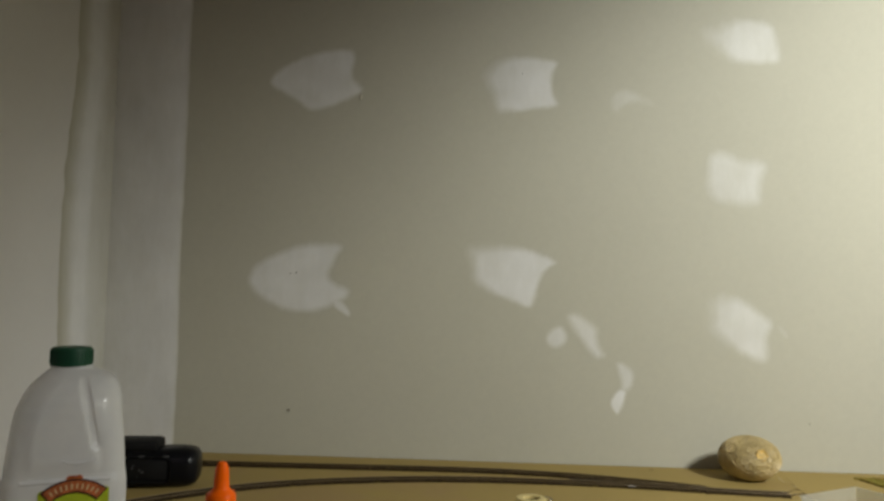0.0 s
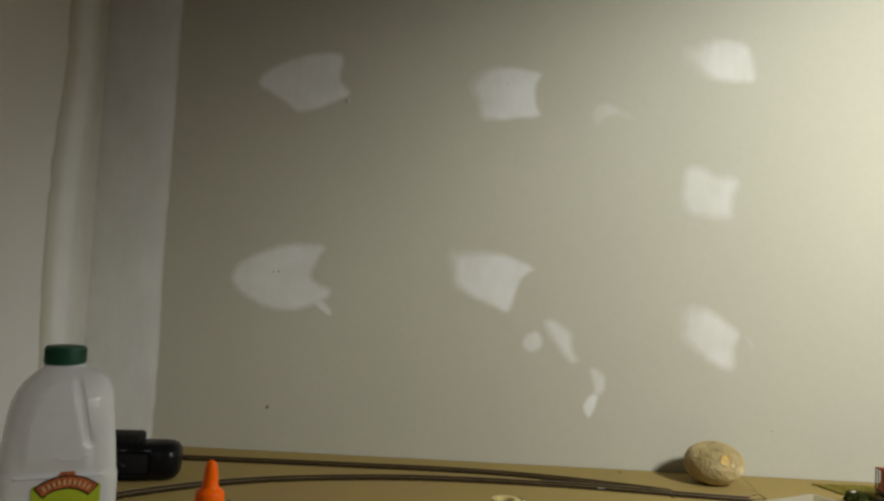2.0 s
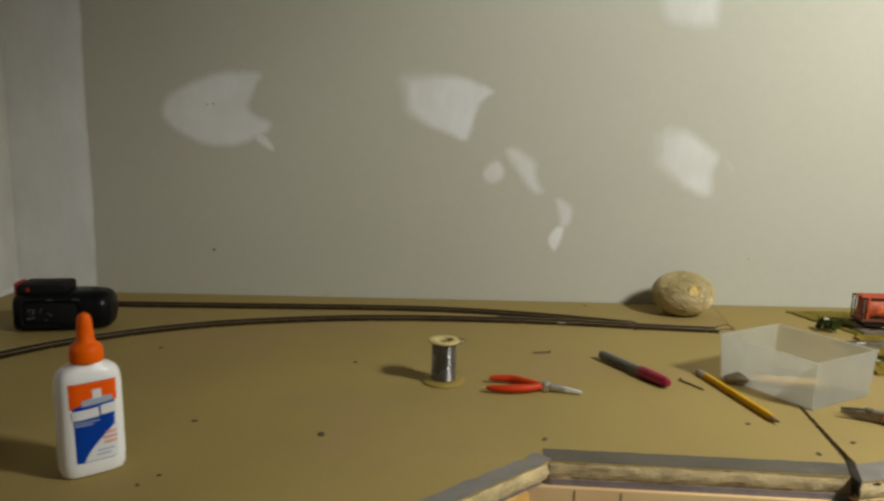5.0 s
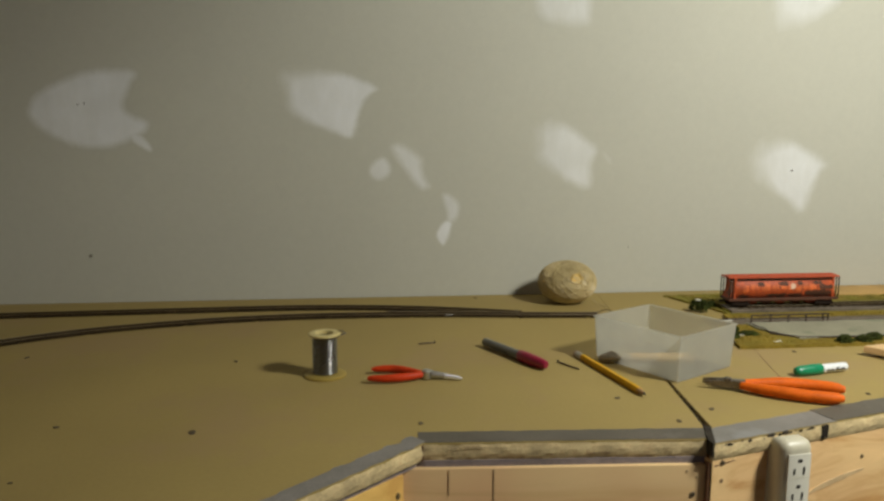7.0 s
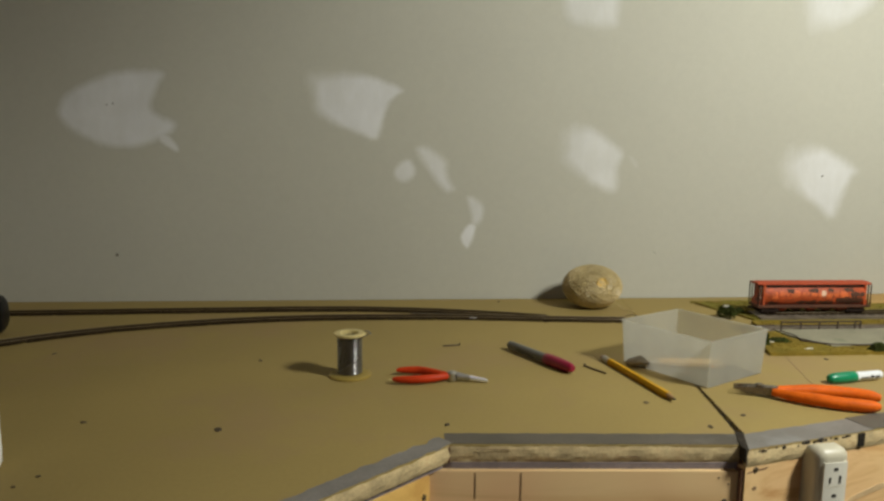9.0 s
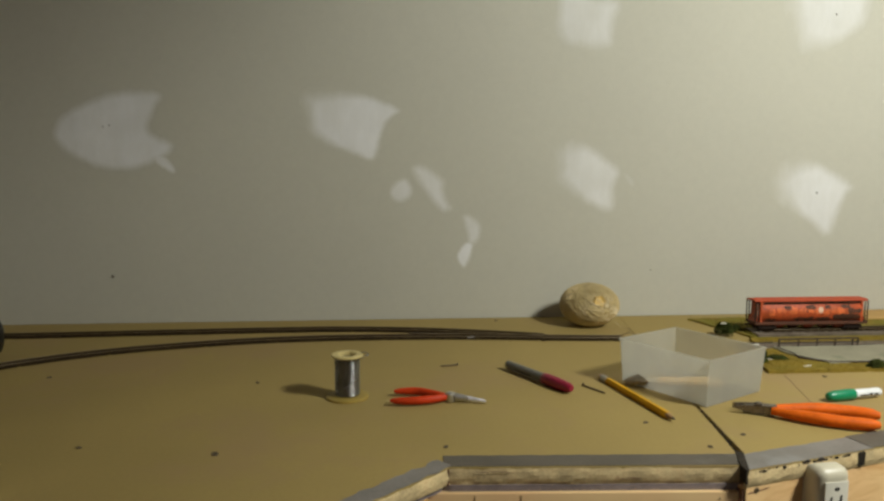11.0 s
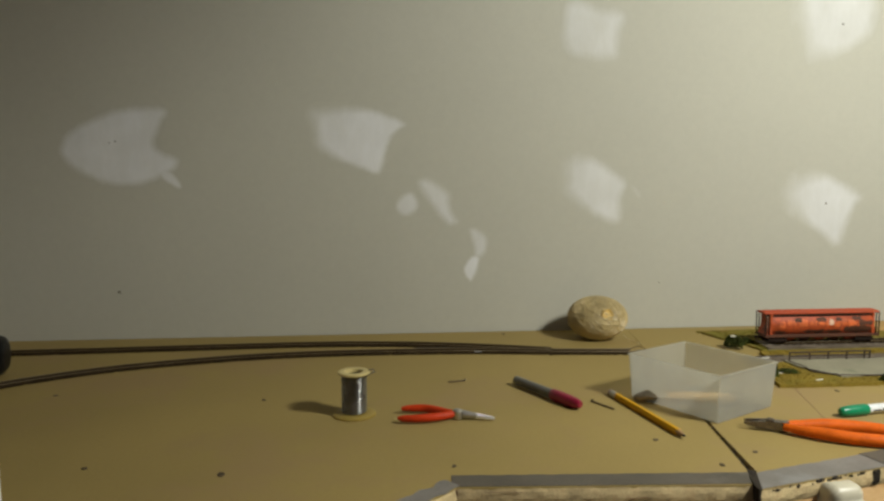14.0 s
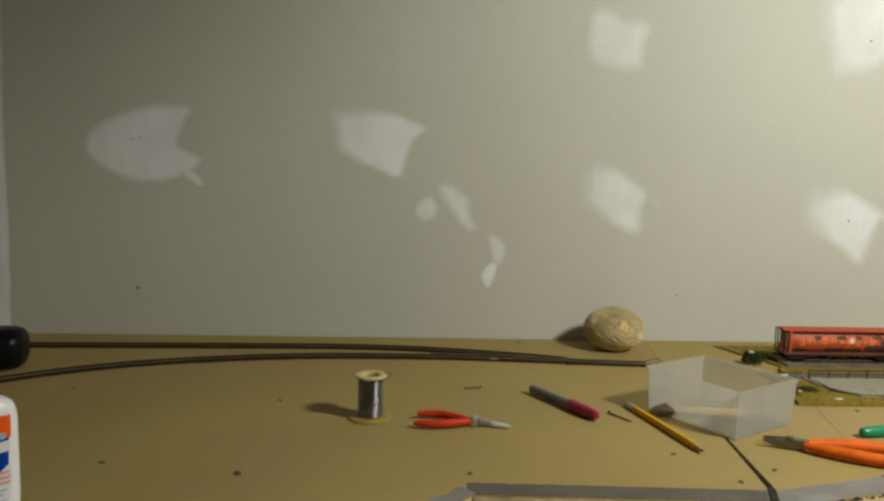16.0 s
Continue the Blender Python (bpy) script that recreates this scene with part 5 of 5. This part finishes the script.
def plastic_tray():
    t = thing("plastic_tray", (0.5745, 0.923, TOP), 30, "open frosted plastic box holding a wooden-handled tool", "box")
    w, d, h, k = 0.102, 0.121, 0.0550, 0.0014
    part("tray_floor", add_rings(bmesh.new(), [[Vector((x, y, z)) for x, y in rounded_rect(w - 0.004 + g, d - 0.004 + g, 0.004, 4)] for z, g in ((0.0, 0.0), (0.0012, 0.002), (0.0016, 0.002))]), M["tray_floor"], t)

    def side(name, a, b, out):
        """One upright wall from a to b, leaning outwards a little, with a rolled lip."""
        a, b, out = Vector(a), Vector(b), Vector(out)
        u = (b - a).normalized()
        rings = []
        for p, e in ((a, -1), (b, 1)):
            rings.append([Vector((*(p + out * o + u * e * max(0.0, o) * 0.98), z)) for o, z in ((0.0, 0.0012), (0.0030, h - 0.002), (0.0042, h - 0.0016), (0.0042, h), (0.0030 - k, h), (-k, 0.0012))])
        wall = part(name, add_rings(bmesh.new(), rings), M["tray"], t, smooth=False)
        lip = [[Vector((*(p + out * o + u * e * max(0.0, o) * 0.98), z)) for o, z in ((0.0030, h + 0.0001), (0.0044, h + 0.0001), (0.0044, h + 0.0007), (0.0030, h + 0.0007))] for p, e in ((a, -1), (b, 1))]
        part("rim", add_rings(bmesh.new(), lip), M["tray_rim"], wall, smooth=False)

    x, y = w / 2, d / 2
    side("tray_wall", (-x, -y), (x, -y), (0, -1))
    side("tray_wall", (x, -y + 0.001), (x, y - 0.001), (1, 0))
    side("tray_wall", (x, y), (-x, y), (0, 1))
    side("tray_wall", (-x, y - 0.001), (-x, -y + 0.001), (-1, 0))
    return t


def tray_tool():
    """The wooden-handled scraper that lies in the box."""
    k = thing("wood_handled_tool", (0.5085, 0.9300, TOP + 0.002), -13, "tool with a pale wooden handle and dark head, in the box", "hand tool")
    part("handle", add_rings(bmesh.new(), [[Vector((x, u, 0.0065 + v)) for u, v in rounded_rect(a, b, min(a, b) * 0.45, 4)] for x, a, b in
         ((0.014, 0.008, 0.007), (0.026, 0.011, 0.009), (0.050, 0.0125, 0.0105), (0.070, 0.014, 0.0115), (0.090, 0.015, 0.0125), (0.099, 0.013, 0.011), (0.102, 0.008, 0.007))]), M["pale_wood"], k, "pale turned wooden handle")
    head = bmesh.new()
    bmesh.ops.create_icosphere(head, subdivisions=3, radius=1.0)
    for v in head.verts:
        v.co = Vector((v.co.x * 0.0215 + 0.008, v.co.y * 0.012, max(-0.0005, v.co.z * 0.0055 + 0.0068 + 0.12 * v.co.x * 0.0215)))
    part("head", dusty(head, 0.0024, 110), M["blue_grey"], k, "dull grey-brown rounded head")
    return k


def power_strip():
    s0 = R_START + DIR_R * 0.0655 + Vector((-DIR_R.y, DIR_R.x)) * 0.0015
    s = thing("power_strip", (s0.x, s0.y, TOP - 0.26), math.degrees(math.atan2(DIR_R.y, DIR_R.x)) - 8, "ivory plastic outlet strip screwed upright to the pine panel", "power strip")
    w, d, h = 0.034, 0.0225, 0.2595
    bm = box((0.0, -d, 0.0), (w, 0.0, h))
    front = [e for e in bm.edges if all(v.co.y < -d + 1e-6 for v in e.verts) and not all(v.co.z < 1e-6 for v in e.verts)]
    topside = [e for e in bm.edges if all(v.co.z > h - 1e-6 for v in e.verts) and e not in front]
    bmesh.ops.bevel(bm, geom=front + topside, offset=0.0095, segments=6, profile=0.5, affect="EDGES")
    part("housing", bm, M["strip"], s)
    face = part("outlet_face", box((0.0055, -d - 0.0008, 0.01), (w - 0.0045, -d + 0.002, h - 0.012), 0.0006), M["outlet"], s, "paler outlet face")
    for i in range(5):
        z = h - 0.0210 - i * 0.0250
        x = w / 2 + 0.0005
        part("socket_slot", box((x - 0.0060, -d - 0.0014, z - 0.0100), (x - 0.0046, -d, z - 0.0045)), M["slot"], face, smooth=False)
        part("socket_slot", box((x + 0.0040, -d - 0.0014, z - 0.0105), (x + 0.0056, -d, z - 0.0035)), M["slot"], face, smooth=False)
        part("ground_hole", box((x - 0.0022, -d - 0.0014, z + 0.0010), (x + 0.0026, -d, z + 0.0042), 0.0008), M["slot"], face)
        part("socket_seam", box((x - 0.0095, -d - 0.0010, z - 0.0140), (x + 0.0095, -d, z - 0.0135)), M["strip"], face, smooth=False)
    return s


def wood_offcut():
    o = thing("wood_offcut", (0.843, 0.925, TOP), 0, "pale plywood offcut lying on the bench", "offcut")
    part("board", prism([(0.0, 0.0), (0.17, 0.035), (0.17, -0.09), (0.040, -0.058)], 0.005, 0.0135, 0.0008), M["pine_pale"], o)
    part("batten", box((0.045, -0.04, 0.0), (0.16, -0.01, 0.005)), M["dark_wood"], o)
    return o


tea_jug()
glue_bottle()
power_tool()
twine_ball()
solder_spool()
red_pliers()
orange_cutters()
felt_marker((0.3675, 1.0135), (0.4235, 0.9045), 0.0060, 0.60, M["grey_barrel"], M["crimson"], "grey felt marker with a crimson cap", ((0.02, 0.055, 0.0016),))
felt_marker((0.779, 0.8680), (0.7070, 0.8550), 0.0054, 0.50, M["marker_white"], M["marker_green"], "short white felt marker with a green cap", ((0.006, 0.012, 0.0022), (0.014, 0.019, 0.003), (0.021, 0.032, 0.0018)))
yellow_pencil()
wire_nail(0.304, 1.0370, 0.280, 1.0325)
wire_nail(0.446, 0.935, 0.464, 0.903)
plastic_tray()
tray_tool()
power_strip()
wood_offcut()


# ---- the model scenery ----
def scenery_module():
    s = thing("model_scenery", (0, 0, TOP), 0, "model landscape with dry grass, ballast and a concrete siding", "model scenery")

    def sheet(name, outline, z0, z1, mat, rough, seed, label="", cell=0.008):
        """A thin piece of ground with a ragged rim and an uneven top."""
        pts = []
        for i, p in enumerate(outline):
            q = outline[(i + 1) % len(outline)]
            a, b = Vector(p), Vector(q)
            k = max(1, int((b - a).length / cell))
            pts += [a.lerp(b, j / k) for j in range(k)]
        pts = [p + Vector((noise.noise(Vector((p.x * 90, p.y * 90, seed))), noise.noise(Vector((p.x * 90, p.y * 90, seed + 4))))) * rough for p in pts]
        bm = bmesh.new()
        lo = [bm.verts.new((p.x, p.y, z0)) for p in pts]
        hi = [bm.verts.new((p.x, p.y, z1)) for p in pts]
        n = len(pts)
        for i in range(n):
            bm.faces.new((lo[i], lo[(i + 1) % n], hi[(i + 1) % n], hi[i]))
        top = bm.faces.new(hi)
        bm.faces.new(lo[::-1])
        bmesh.ops.triangulate(bm, faces=[top])
        return part(name, bm, mat, s, label)

    sheet("grass_ground", [(0.733, 1.292), (0.752, 1.235), (0.770, 1.190), (0.780, 1.140), (1.60, 1.140), (1.60, 1.302), (0.84, 1.296)], 0.0, 0.0030, M["grass"], 0.004, 1.0, "olive static grass")
    sheet("bare_ground", [(0.985, 1.336), (1.000, 1.262), (1.60, 1.252), (1.60, 1.336)], 0.0, 0.0046, M["ochre"], 0.003, 2.0, "bare ochre ground by the wall")
    sheet("ballast_bed", [(0.790, 1.203), (0.785, 1.152), (1.60, 1.146), (1.60, 1.200)], 0.0, 0.0062, M["ballast"], 0.002, 3.0, "grey ballast under the track")
    sheet("gravel_strip", [(0.722, 1.094), (0.760, 1.116), (1.60, 1.112), (1.60, 1.084), (0.735, 1.080)], 0.0, 0.0040, M["ballast"], 0.002, 5.0, "grey gravel strip")
    sheet("straw_verge", [(0.765, 1.142), (1.60, 1.138), (1.60, 1.110), (0.76, 1.114)], 0.0, 0.0046, M["straw"], 0.003, 6.0, "yellow grass verge")
    sheet("concrete_siding", [(0.771, 1.050), (0.770, 1.084), (1.60, 1.082), (1.60, 0.992), (0.802, 0.997)], 0.0, 0.0056, M["road"], 0.001, 7.0, "pale concrete siding slab")
    sheet("front_verge", [(0.702, 0.968), (0.708, 1.020), (0.720, 1.077), (0.768, 1.079), (0.769, 1.049), (0.800, 0.996), (1.60, 0.995), (1.60, 0.962)], 0.0, 0.0042, M["straw"], 0.004, 8.0, "yellow grass verge")
    # dark seam between slab and verge
    part("slab_seam", tube(smooth_path([(0.774, 1.078, 0.0056), (0.779, 1.046, 0.0056), (0.805, 1.000, 0.0056), (1.10, 0.996, 0.0056), (1.58, 0.993, 0.0056)], 0.02), 0.0011, 6), M["fence"], s)
    part("rusty_rail", tube([(0.80, 1.086, 0.0048), (1.59, 1.084, 0.0048)], 0.0012, 6), M["fence"], s, "rusty rail along the gravel")
    part("dark_rail", tube([(0.715, 1.106, 0.0040), (0.785, 1.110, 0.0044)], 0.0014, 6), M["fence"], s)
    for x, y, w in ((0.745, 1.098, 0.013), (0.757, 0.984, 0.012), (0.728, 1.020, 0.006)):
        part("plaster_flake", dusty(box((x, y, 0.004), (x + w, y + 0.0034, 0.0054), 0.0006), 0.0016, 150, x), M["flake"], s, "loose white plaster flake")
    # grass blades, uncounted
    rng = random.Random(11)
    bm = bmesh.new()

    def blades(n, x0, x1, y0, y1, z, h):
        for _ in range(n):
            x, y = rng.uniform(x0, x1), rng.uniform(y0, y1)
            a, t = rng.uniform(0, math.pi), rng.uniform(0.4, 1.0) * h
            w = 0.0009
            dx, dy = math.cos(a) * w, math.sin(a) * w
            lx, ly = rng.uniform(-1, 1) * t * 0.6, rng.uniform(-1, 1) * t * 0.6
            bm.faces.new([bm.verts.new(p) for p in ((x - dx, y - dy, z), (x + dx, y + dy, z), (x + lx, y + ly, z + t))])

    blades(3000, 0.706, 1.25, 0.966, 0.994, 0.0036, 0.0022)
    blades(900, 0.716, 0.768, 0.994, 1.074, 0.0036, 0.0026)
    blades(2600, 0.770, 1.25, 1.114, 1.138, 0.0042, 0.0020)
    tagged(part("straw_turf", bm, M["straw"], s, "short straw-coloured grass fibres", False), kind="stuff")
    bm = bmesh.new()
    blades(4200, 0.758, 1.20, 1.206, 1.290, 0.0026, 0.0026)
    blades(700, 0.780, 0.80, 1.155, 1.206, 0.0028, 0.0040)
    tagged(part("olive_turf", bm, M["grass"], s, "short olive grass fibres", False), kind="stuff")
    return s


def foam_bush(x, y, w, h, seed, flake=False):
    """A clump of torn foam foliage made of many small tufts."""
    b = thing("model_bush", (x, y, TOP + 0.003), 0, "small dark green foam bush on the model grass", "bush", "model bushes")
    rng = random.Random(seed)
    bm = bmesh.new()
    for _ in range(150):
        a, r, z = rng.uniform(0, 2 * math.pi), rng.random() ** 0.6, rng.random()
        k = math.sqrt(max(0.0, 1 - (z * 0.9) ** 2))
        c = Vector((math.cos(a) * r * k * w / 2, math.sin(a) * r * k * w / 2.6, z * h * 0.85))
        q = rng.uniform(0.0014, 0.0030)
        out = bmesh.ops.create_icosphere(bm, subdivisions=1, radius=q)
        for v in out["verts"]:
            v.co = v.co * rng.uniform(0.6, 1.35) + c
            v.co.z = max(0.0, v.co.z)
    tagged(part("foliage", bm, M["bush"], b, smooth=False), kind="stuff")
    if flake:
        part("plaster_flake", dusty(box((-0.009, -0.005, h * 0.86), (0.000, 0.000, h * 0.86 + 0.002), 0.0006), 0.0018, 150), M["flake"], b, "white plaster flake caught on top")
    return b


def model_fence():
    f = thing("model_fence", (0.778, 1.0815, TOP + 0.0056), 0, "tiny dark rusty rail fence along the concrete slab", "fence")
    L = 0.121
    for z in (0.0055, 0.0108):
        part("fence_rail", tube([(0, 0, z), (L, 0.001, z)], 0.0012, 6), M["fence"], f)
    for share in (0.0, 0.245, 0.48, 0.71, 0.93, 1.0):
        x = L * share
        part("fence_post", box((x - 0.0008, -0.0008, 0), (x + 0.0008, 0.0008, 0.0120)), M["fence"], f, smooth=False)
    return f


def siding_track():
    t = thing("siding_track", (0, 0, TOP + 0.0060), 0, "straight model railway track on grey ballast", "model railway track", "tracks")
    pts = [Vector((0.805 + 0.004 * i, 1.1815 - 0.00004 * i, 0)) for i in range(196)]
    tagged(part("crosstie_ladder", ties_mesh(pts, 0.0058, 0.0030, 0.0148, 0.0, 0.0010), M["tie"], t, "dark crossties sunk in ballast", False), kind="stuff")
    for d in (-0.0083, 0.0083):
        rail = part("rail", rail_mesh(offset_path(pts, d), 0.0010), M["rail"], t)
        part("rail_head", tube([p + Vector((0, 0, 0.0029)) for p in offset_path(pts, d)], 0.00055, 6), M["rail_top"], rail, "worn rail head, paler to hold its highlight")
    return t


def hopper_car():
    """A cylindrical covered hopper: rounded sides, overhanging roof, end cages, hopper bays and two trucks."""
    c = thing("model_hopper_car", (0.8785, 1.1800, TOP + 0.0091), -0.6, "weathered orange-red model covered hopper car on the track", "model train car")
    L, half = 0.196, 0.0165
    z0, z1 = 0.0125, 0.0470
    bm = bmesh.new()
    rows = []
    for x in (-0.0880, -0.0850, 0.0850, 0.0880):
        k = 0.90 if abs(x) > 0.086 else 1.0
        ring = []
        for i in range(17):
            a = radians(-62 + 124 * i / 16)
            ring.append((half * math.cos(a) * k, (z0 + z1) / 2 - 0.001 + 0.0182 * math.sin(a)))
        pts = [Vector((x, y, z)) for y, z in ring] + [Vector((x, -y, z)) for y, z in reversed(ring)]
        rows.append(pts)
    body = part("body", add_rings(bm, rows), M["car_red"], c, "rounded orange-red body with rust stains")
    part("roof", add_rings(bmesh.new(), [[Vector((x, y, z)) for y, z in ((-0.0140, 0.0458), (-0.0140, 0.0476), (-0.0090, 0.0488), (0, 0.0493), (0.0090, 0.0488), (0.0140, 0.0476), (0.0140, 0.0458))] for x in (-0.0975, 0.0975)]), M["car_roof"], c, "flat orange-red roof")
    part("roof_walkway", box((-0.092, -0.0030, 0.0490), (0.092, 0.0030, 0.0502)), M["car_roof"], c, smooth=False)
    part("side_sill", box((-0.097, -0.0160, 0.0095), (0.097, 0.0160, 0.0135), 0.0005), M["car_rust"], c, "rust-brown side sill", False)
    # the roof overhang's shade, put in as a dark band on the body
    part("roof_shade_band", box((-0.0890, -0.0132, 0.0418), (0.0890, 0.0132, 0.0460)), M["car_dark"], c, "dark band holding the shade under the roof", False)
    for s in (-1, 1):
        part("end_sheet", add_rings(bmesh.new(), [[Vector((s * x, y, z)) for y, z in ((-0.0150, 0.0125), (0.0150, 0.0125), (0.0150, 0.0465), (-0.0150, 0.0465))] for x in (0.0850, 0.0884)]), M["car_red"], c, smooth=False)
        slope = add_rings(bmesh.new(), [[Vector((s * 0.0884, y, 0.0300)), Vector((s * 0.0884, y, 0.0125)), Vector((s * 0.0950, y, 0.0125))] for y in (-0.012, 0.012)])
        part("slope_sheet", slope, M["car_red"], c, smooth=False)
        for y in (-0.0150, 0.0150):
            for x in (0.0962, 0.0915):
                part("corner_post", box((s * x - 0.0007, y - 0.0007, 0.0120), (s * x + 0.0007, y + 0.0007, 0.0465)), M["car_dark"], c, smooth=False)
            for i in range(6):
                part("ladder_rung", box((min(s * 0.0915, s * 0.0960), y - 0.0004, 0.0160 + i * 0.0050), (max(s * 0.0915, s * 0.0960), y + 0.0004, 0.0167 + i * 0.0050)), M["car_white" if y < 0 and i > 1 else "car_rust"], c, smooth=False)
    for i in range(5):
        x = -0.052 + i * 0.026
        part("hopper_bay", add_rings(bmesh.new(), [[Vector((x - a, -b, z)), Vector((x + a, -b, z)), Vector((x + a, b, z)), Vector((x - a, b, z))] for a, b, z in ((0.005, 0.006, 0.0030), (0.0125, 0.0145, 0.0120))]), M["car_rust"] if i % 2 else M["car_red"], c, smooth=False)
    # faded side lettering, kept as plain bars, rust stains and one pale emblem, all laid on the curved side
    rng = random.Random(4)

    def side_patch(name, x0, x1, za, zb, mat, lift, side, label=""):
        bm = bmesh.new()
        grid = []
        for q in range(9):
            x = x0 + (x1 - x0) * q / 8
            lo, hi = za + rng.uniform(-0.0012, 0.0012), zb + rng.uniform(-0.0014, 0.0014)
            if q in (0, 8):
                lo, hi = lo + (zb - za) * 0.3, hi - (zb - za) * 0.25
            col = []
            for r in range(6):
                z = lo + (hi - lo) * r / 5
                k = max(-0.97, min(0.97, (z - (z0 + z1) / 2 + 0.001) / 0.0182))
                col.append(Vector((x + rng.uniform(-0.0005, 0.0005), side * (half * math.sqrt(1 - k * k) + lift), z)))
            grid.append(col)
        outer = [[bm.verts.new(p) for p in col] for col in grid]
        inner = [[bm.verts.new(p - Vector((0, side * (lift + 0.0006), 0))) for p in col] for col in grid]
        for a in range(8):
            for r in range(5):
                bm.faces.new((outer[a][r], outer[a + 1][r], outer[a + 1][r + 1], outer[a][r + 1]))
                bm.faces.new((inner[a][r], inner[a][r + 1], inner[a + 1][r + 1], inner[a + 1][r]))
        return part(name, bm, M[mat], body, label)

    for side in (-1, 1):
        x = -0.074
        while x < 0.062:
            w = rng.uniform(0.008, 0.018)
            side_patch("lettering_bar", x, x + w, 0.0235 + rng.uniform(0, 0.005), 0.0345 + rng.uniform(0, 0.004), "car_text", 0.0002, side)
            x += w + rng.uniform(0.0004, 0.0035)
        side_patch("pale_emblem", 0.0100, 0.0185, 0.0280, 0.0365, "car_white", 0.0004, side, "chalky pale emblem")
        for x0, x1, za, zb in ((0.036, 0.084, 0.0150, 0.0265), (0.060, 0.085, 0.0270, 0.0345), (-0.032, 0.004, 0.0150, 0.0215), (0.006, 0.034, 0.0150, 0.0200), (-0.012, 0.006, 0.0340, 0.0400), (0.022, 0.032, 0.0340, 0.0395), (-0.080, -0.060, 0.0150, 0.0190), (-0.048, -0.036, 0.0330, 0.0395), (0.050, 0.066, 0.0345, 0.0400)):
            side_patch("rust_stain", x0, x1, za, zb, "car_rust", 0.0003, side, "brown rust stain")
    for s in (-1, 1):
        tr = part("truck", box((s * 0.074 - 0.0160, -0.0125, 0.0020), (s * 0.074 + 0.0160, -0.0105, 0.0075), 0.0008), M["car_dark"], c, "dark sprung truck")
        part("side_frame", box((s * 0.074 - 0.0160, 0.0105, 0.0020), (s * 0.074 + 0.0160, 0.0125, 0.0075), 0.0008), M["car_dark"], tr)
        part("bolster", box((s * 0.074 - 0.0030, -0.0110, 0.0050), (s * 0.074 + 0.0030, 0.0110, 0.0098)), M["car_dark"], tr, smooth=False)
        for x in (-0.0103, 0.0103):
            for y in (-0.0083, 0.0083):
                part("wheel", lathe([(0.0056, -0.0004), (0.0056, 0.0004), (0.0049, 0.0006), (0.0049, 0.0018), (0.0030, 0.0020)], 18, Matrix.Translation((s * 0.074 + x, y, 0.0049)) @ Matrix.Rotation(radians(90 if y < 0 else -90), 4, "X")), M["car_dark"], tr)
            part("axle", tube([(s * 0.074 + x, -0.0115, 0.0049), (s * 0.074 + x, 0.0115, 0.0049)], 0.0010, 8), M["car_dark"], tr)
        part("coupler", box((min(s * 0.096, s * 0.106), -0.0018, 0.0070), (max(s * 0.096, s * 0.106), 0.0018, 0.0100), 0.0006), M["car_dark"], c)
    c.scale = (0.95, 1.0, 1.0)
    return c


scenery_module()
foam_bush(0.742, 1.176, 0.034, 0.019, 1, True)
foam_bush(0.774, 1.200, 0.016, 0.008, 2)
foam_bush(0.713, 1.012, 0.018, 0.018, 3)
foam_bush(0.744, 1.026, 0.030, 0.0045, 7)
foam_bush(0.852, 0.975, 0.026, 0.0105, 4)
foam_bush(0.882, 0.977, 0.024, 0.0095, 5)
foam_bush(0.903, 0.986, 0.022, 0.010, 6)
model_fence()
siding_track()
hopper_car()


# ---- the lamps, out of view ----
def reflector_lamp():
    """A clamp lamp hung over the bench: its dish behind the bulb, tipped towards the wall."""
    l = new("clamp_lamp")
    l.matrix_world = Matrix.Translation(LAMP) @ AIM.to_track_quat("-Z", "Y").to_matrix().to_4x4()
    tagged(l, "aluminium clamp lamp hung from the ceiling over the bench", "lamp")
    bm = bmesh.new()
    prof = ((0.105, 0.010), (0.103, 0.010), (0.090, 0.050), (0.050, 0.085), (0.022, 0.100), (0.024, 0.104), (0.053, 0.089), (0.093, 0.052))
    rings = [[Vector((r * math.cos(2 * math.pi * i / 40), r * math.sin(2 * math.pi * i / 40), h)) for i in range(40)] for r, h in prof]
    add_rings(bm, [*rings, rings[0]], cap=False)
    bmesh.ops.remove_doubles(bm, verts=bm.verts[:], dist=1e-6)
    part("reflector", bm, M["shade_metal"], l)
    inv = l.matrix_world.inverted()
    part("cord", tube([Vector((0, 0, 0.100)), Vector((0, 0, 0.16)), inv @ Vector((LAMP.x, LAMP.y - 0.08, 2.42))], 0.004, 8), M["black_rubber"], l)
    return l


reflector_lamp()
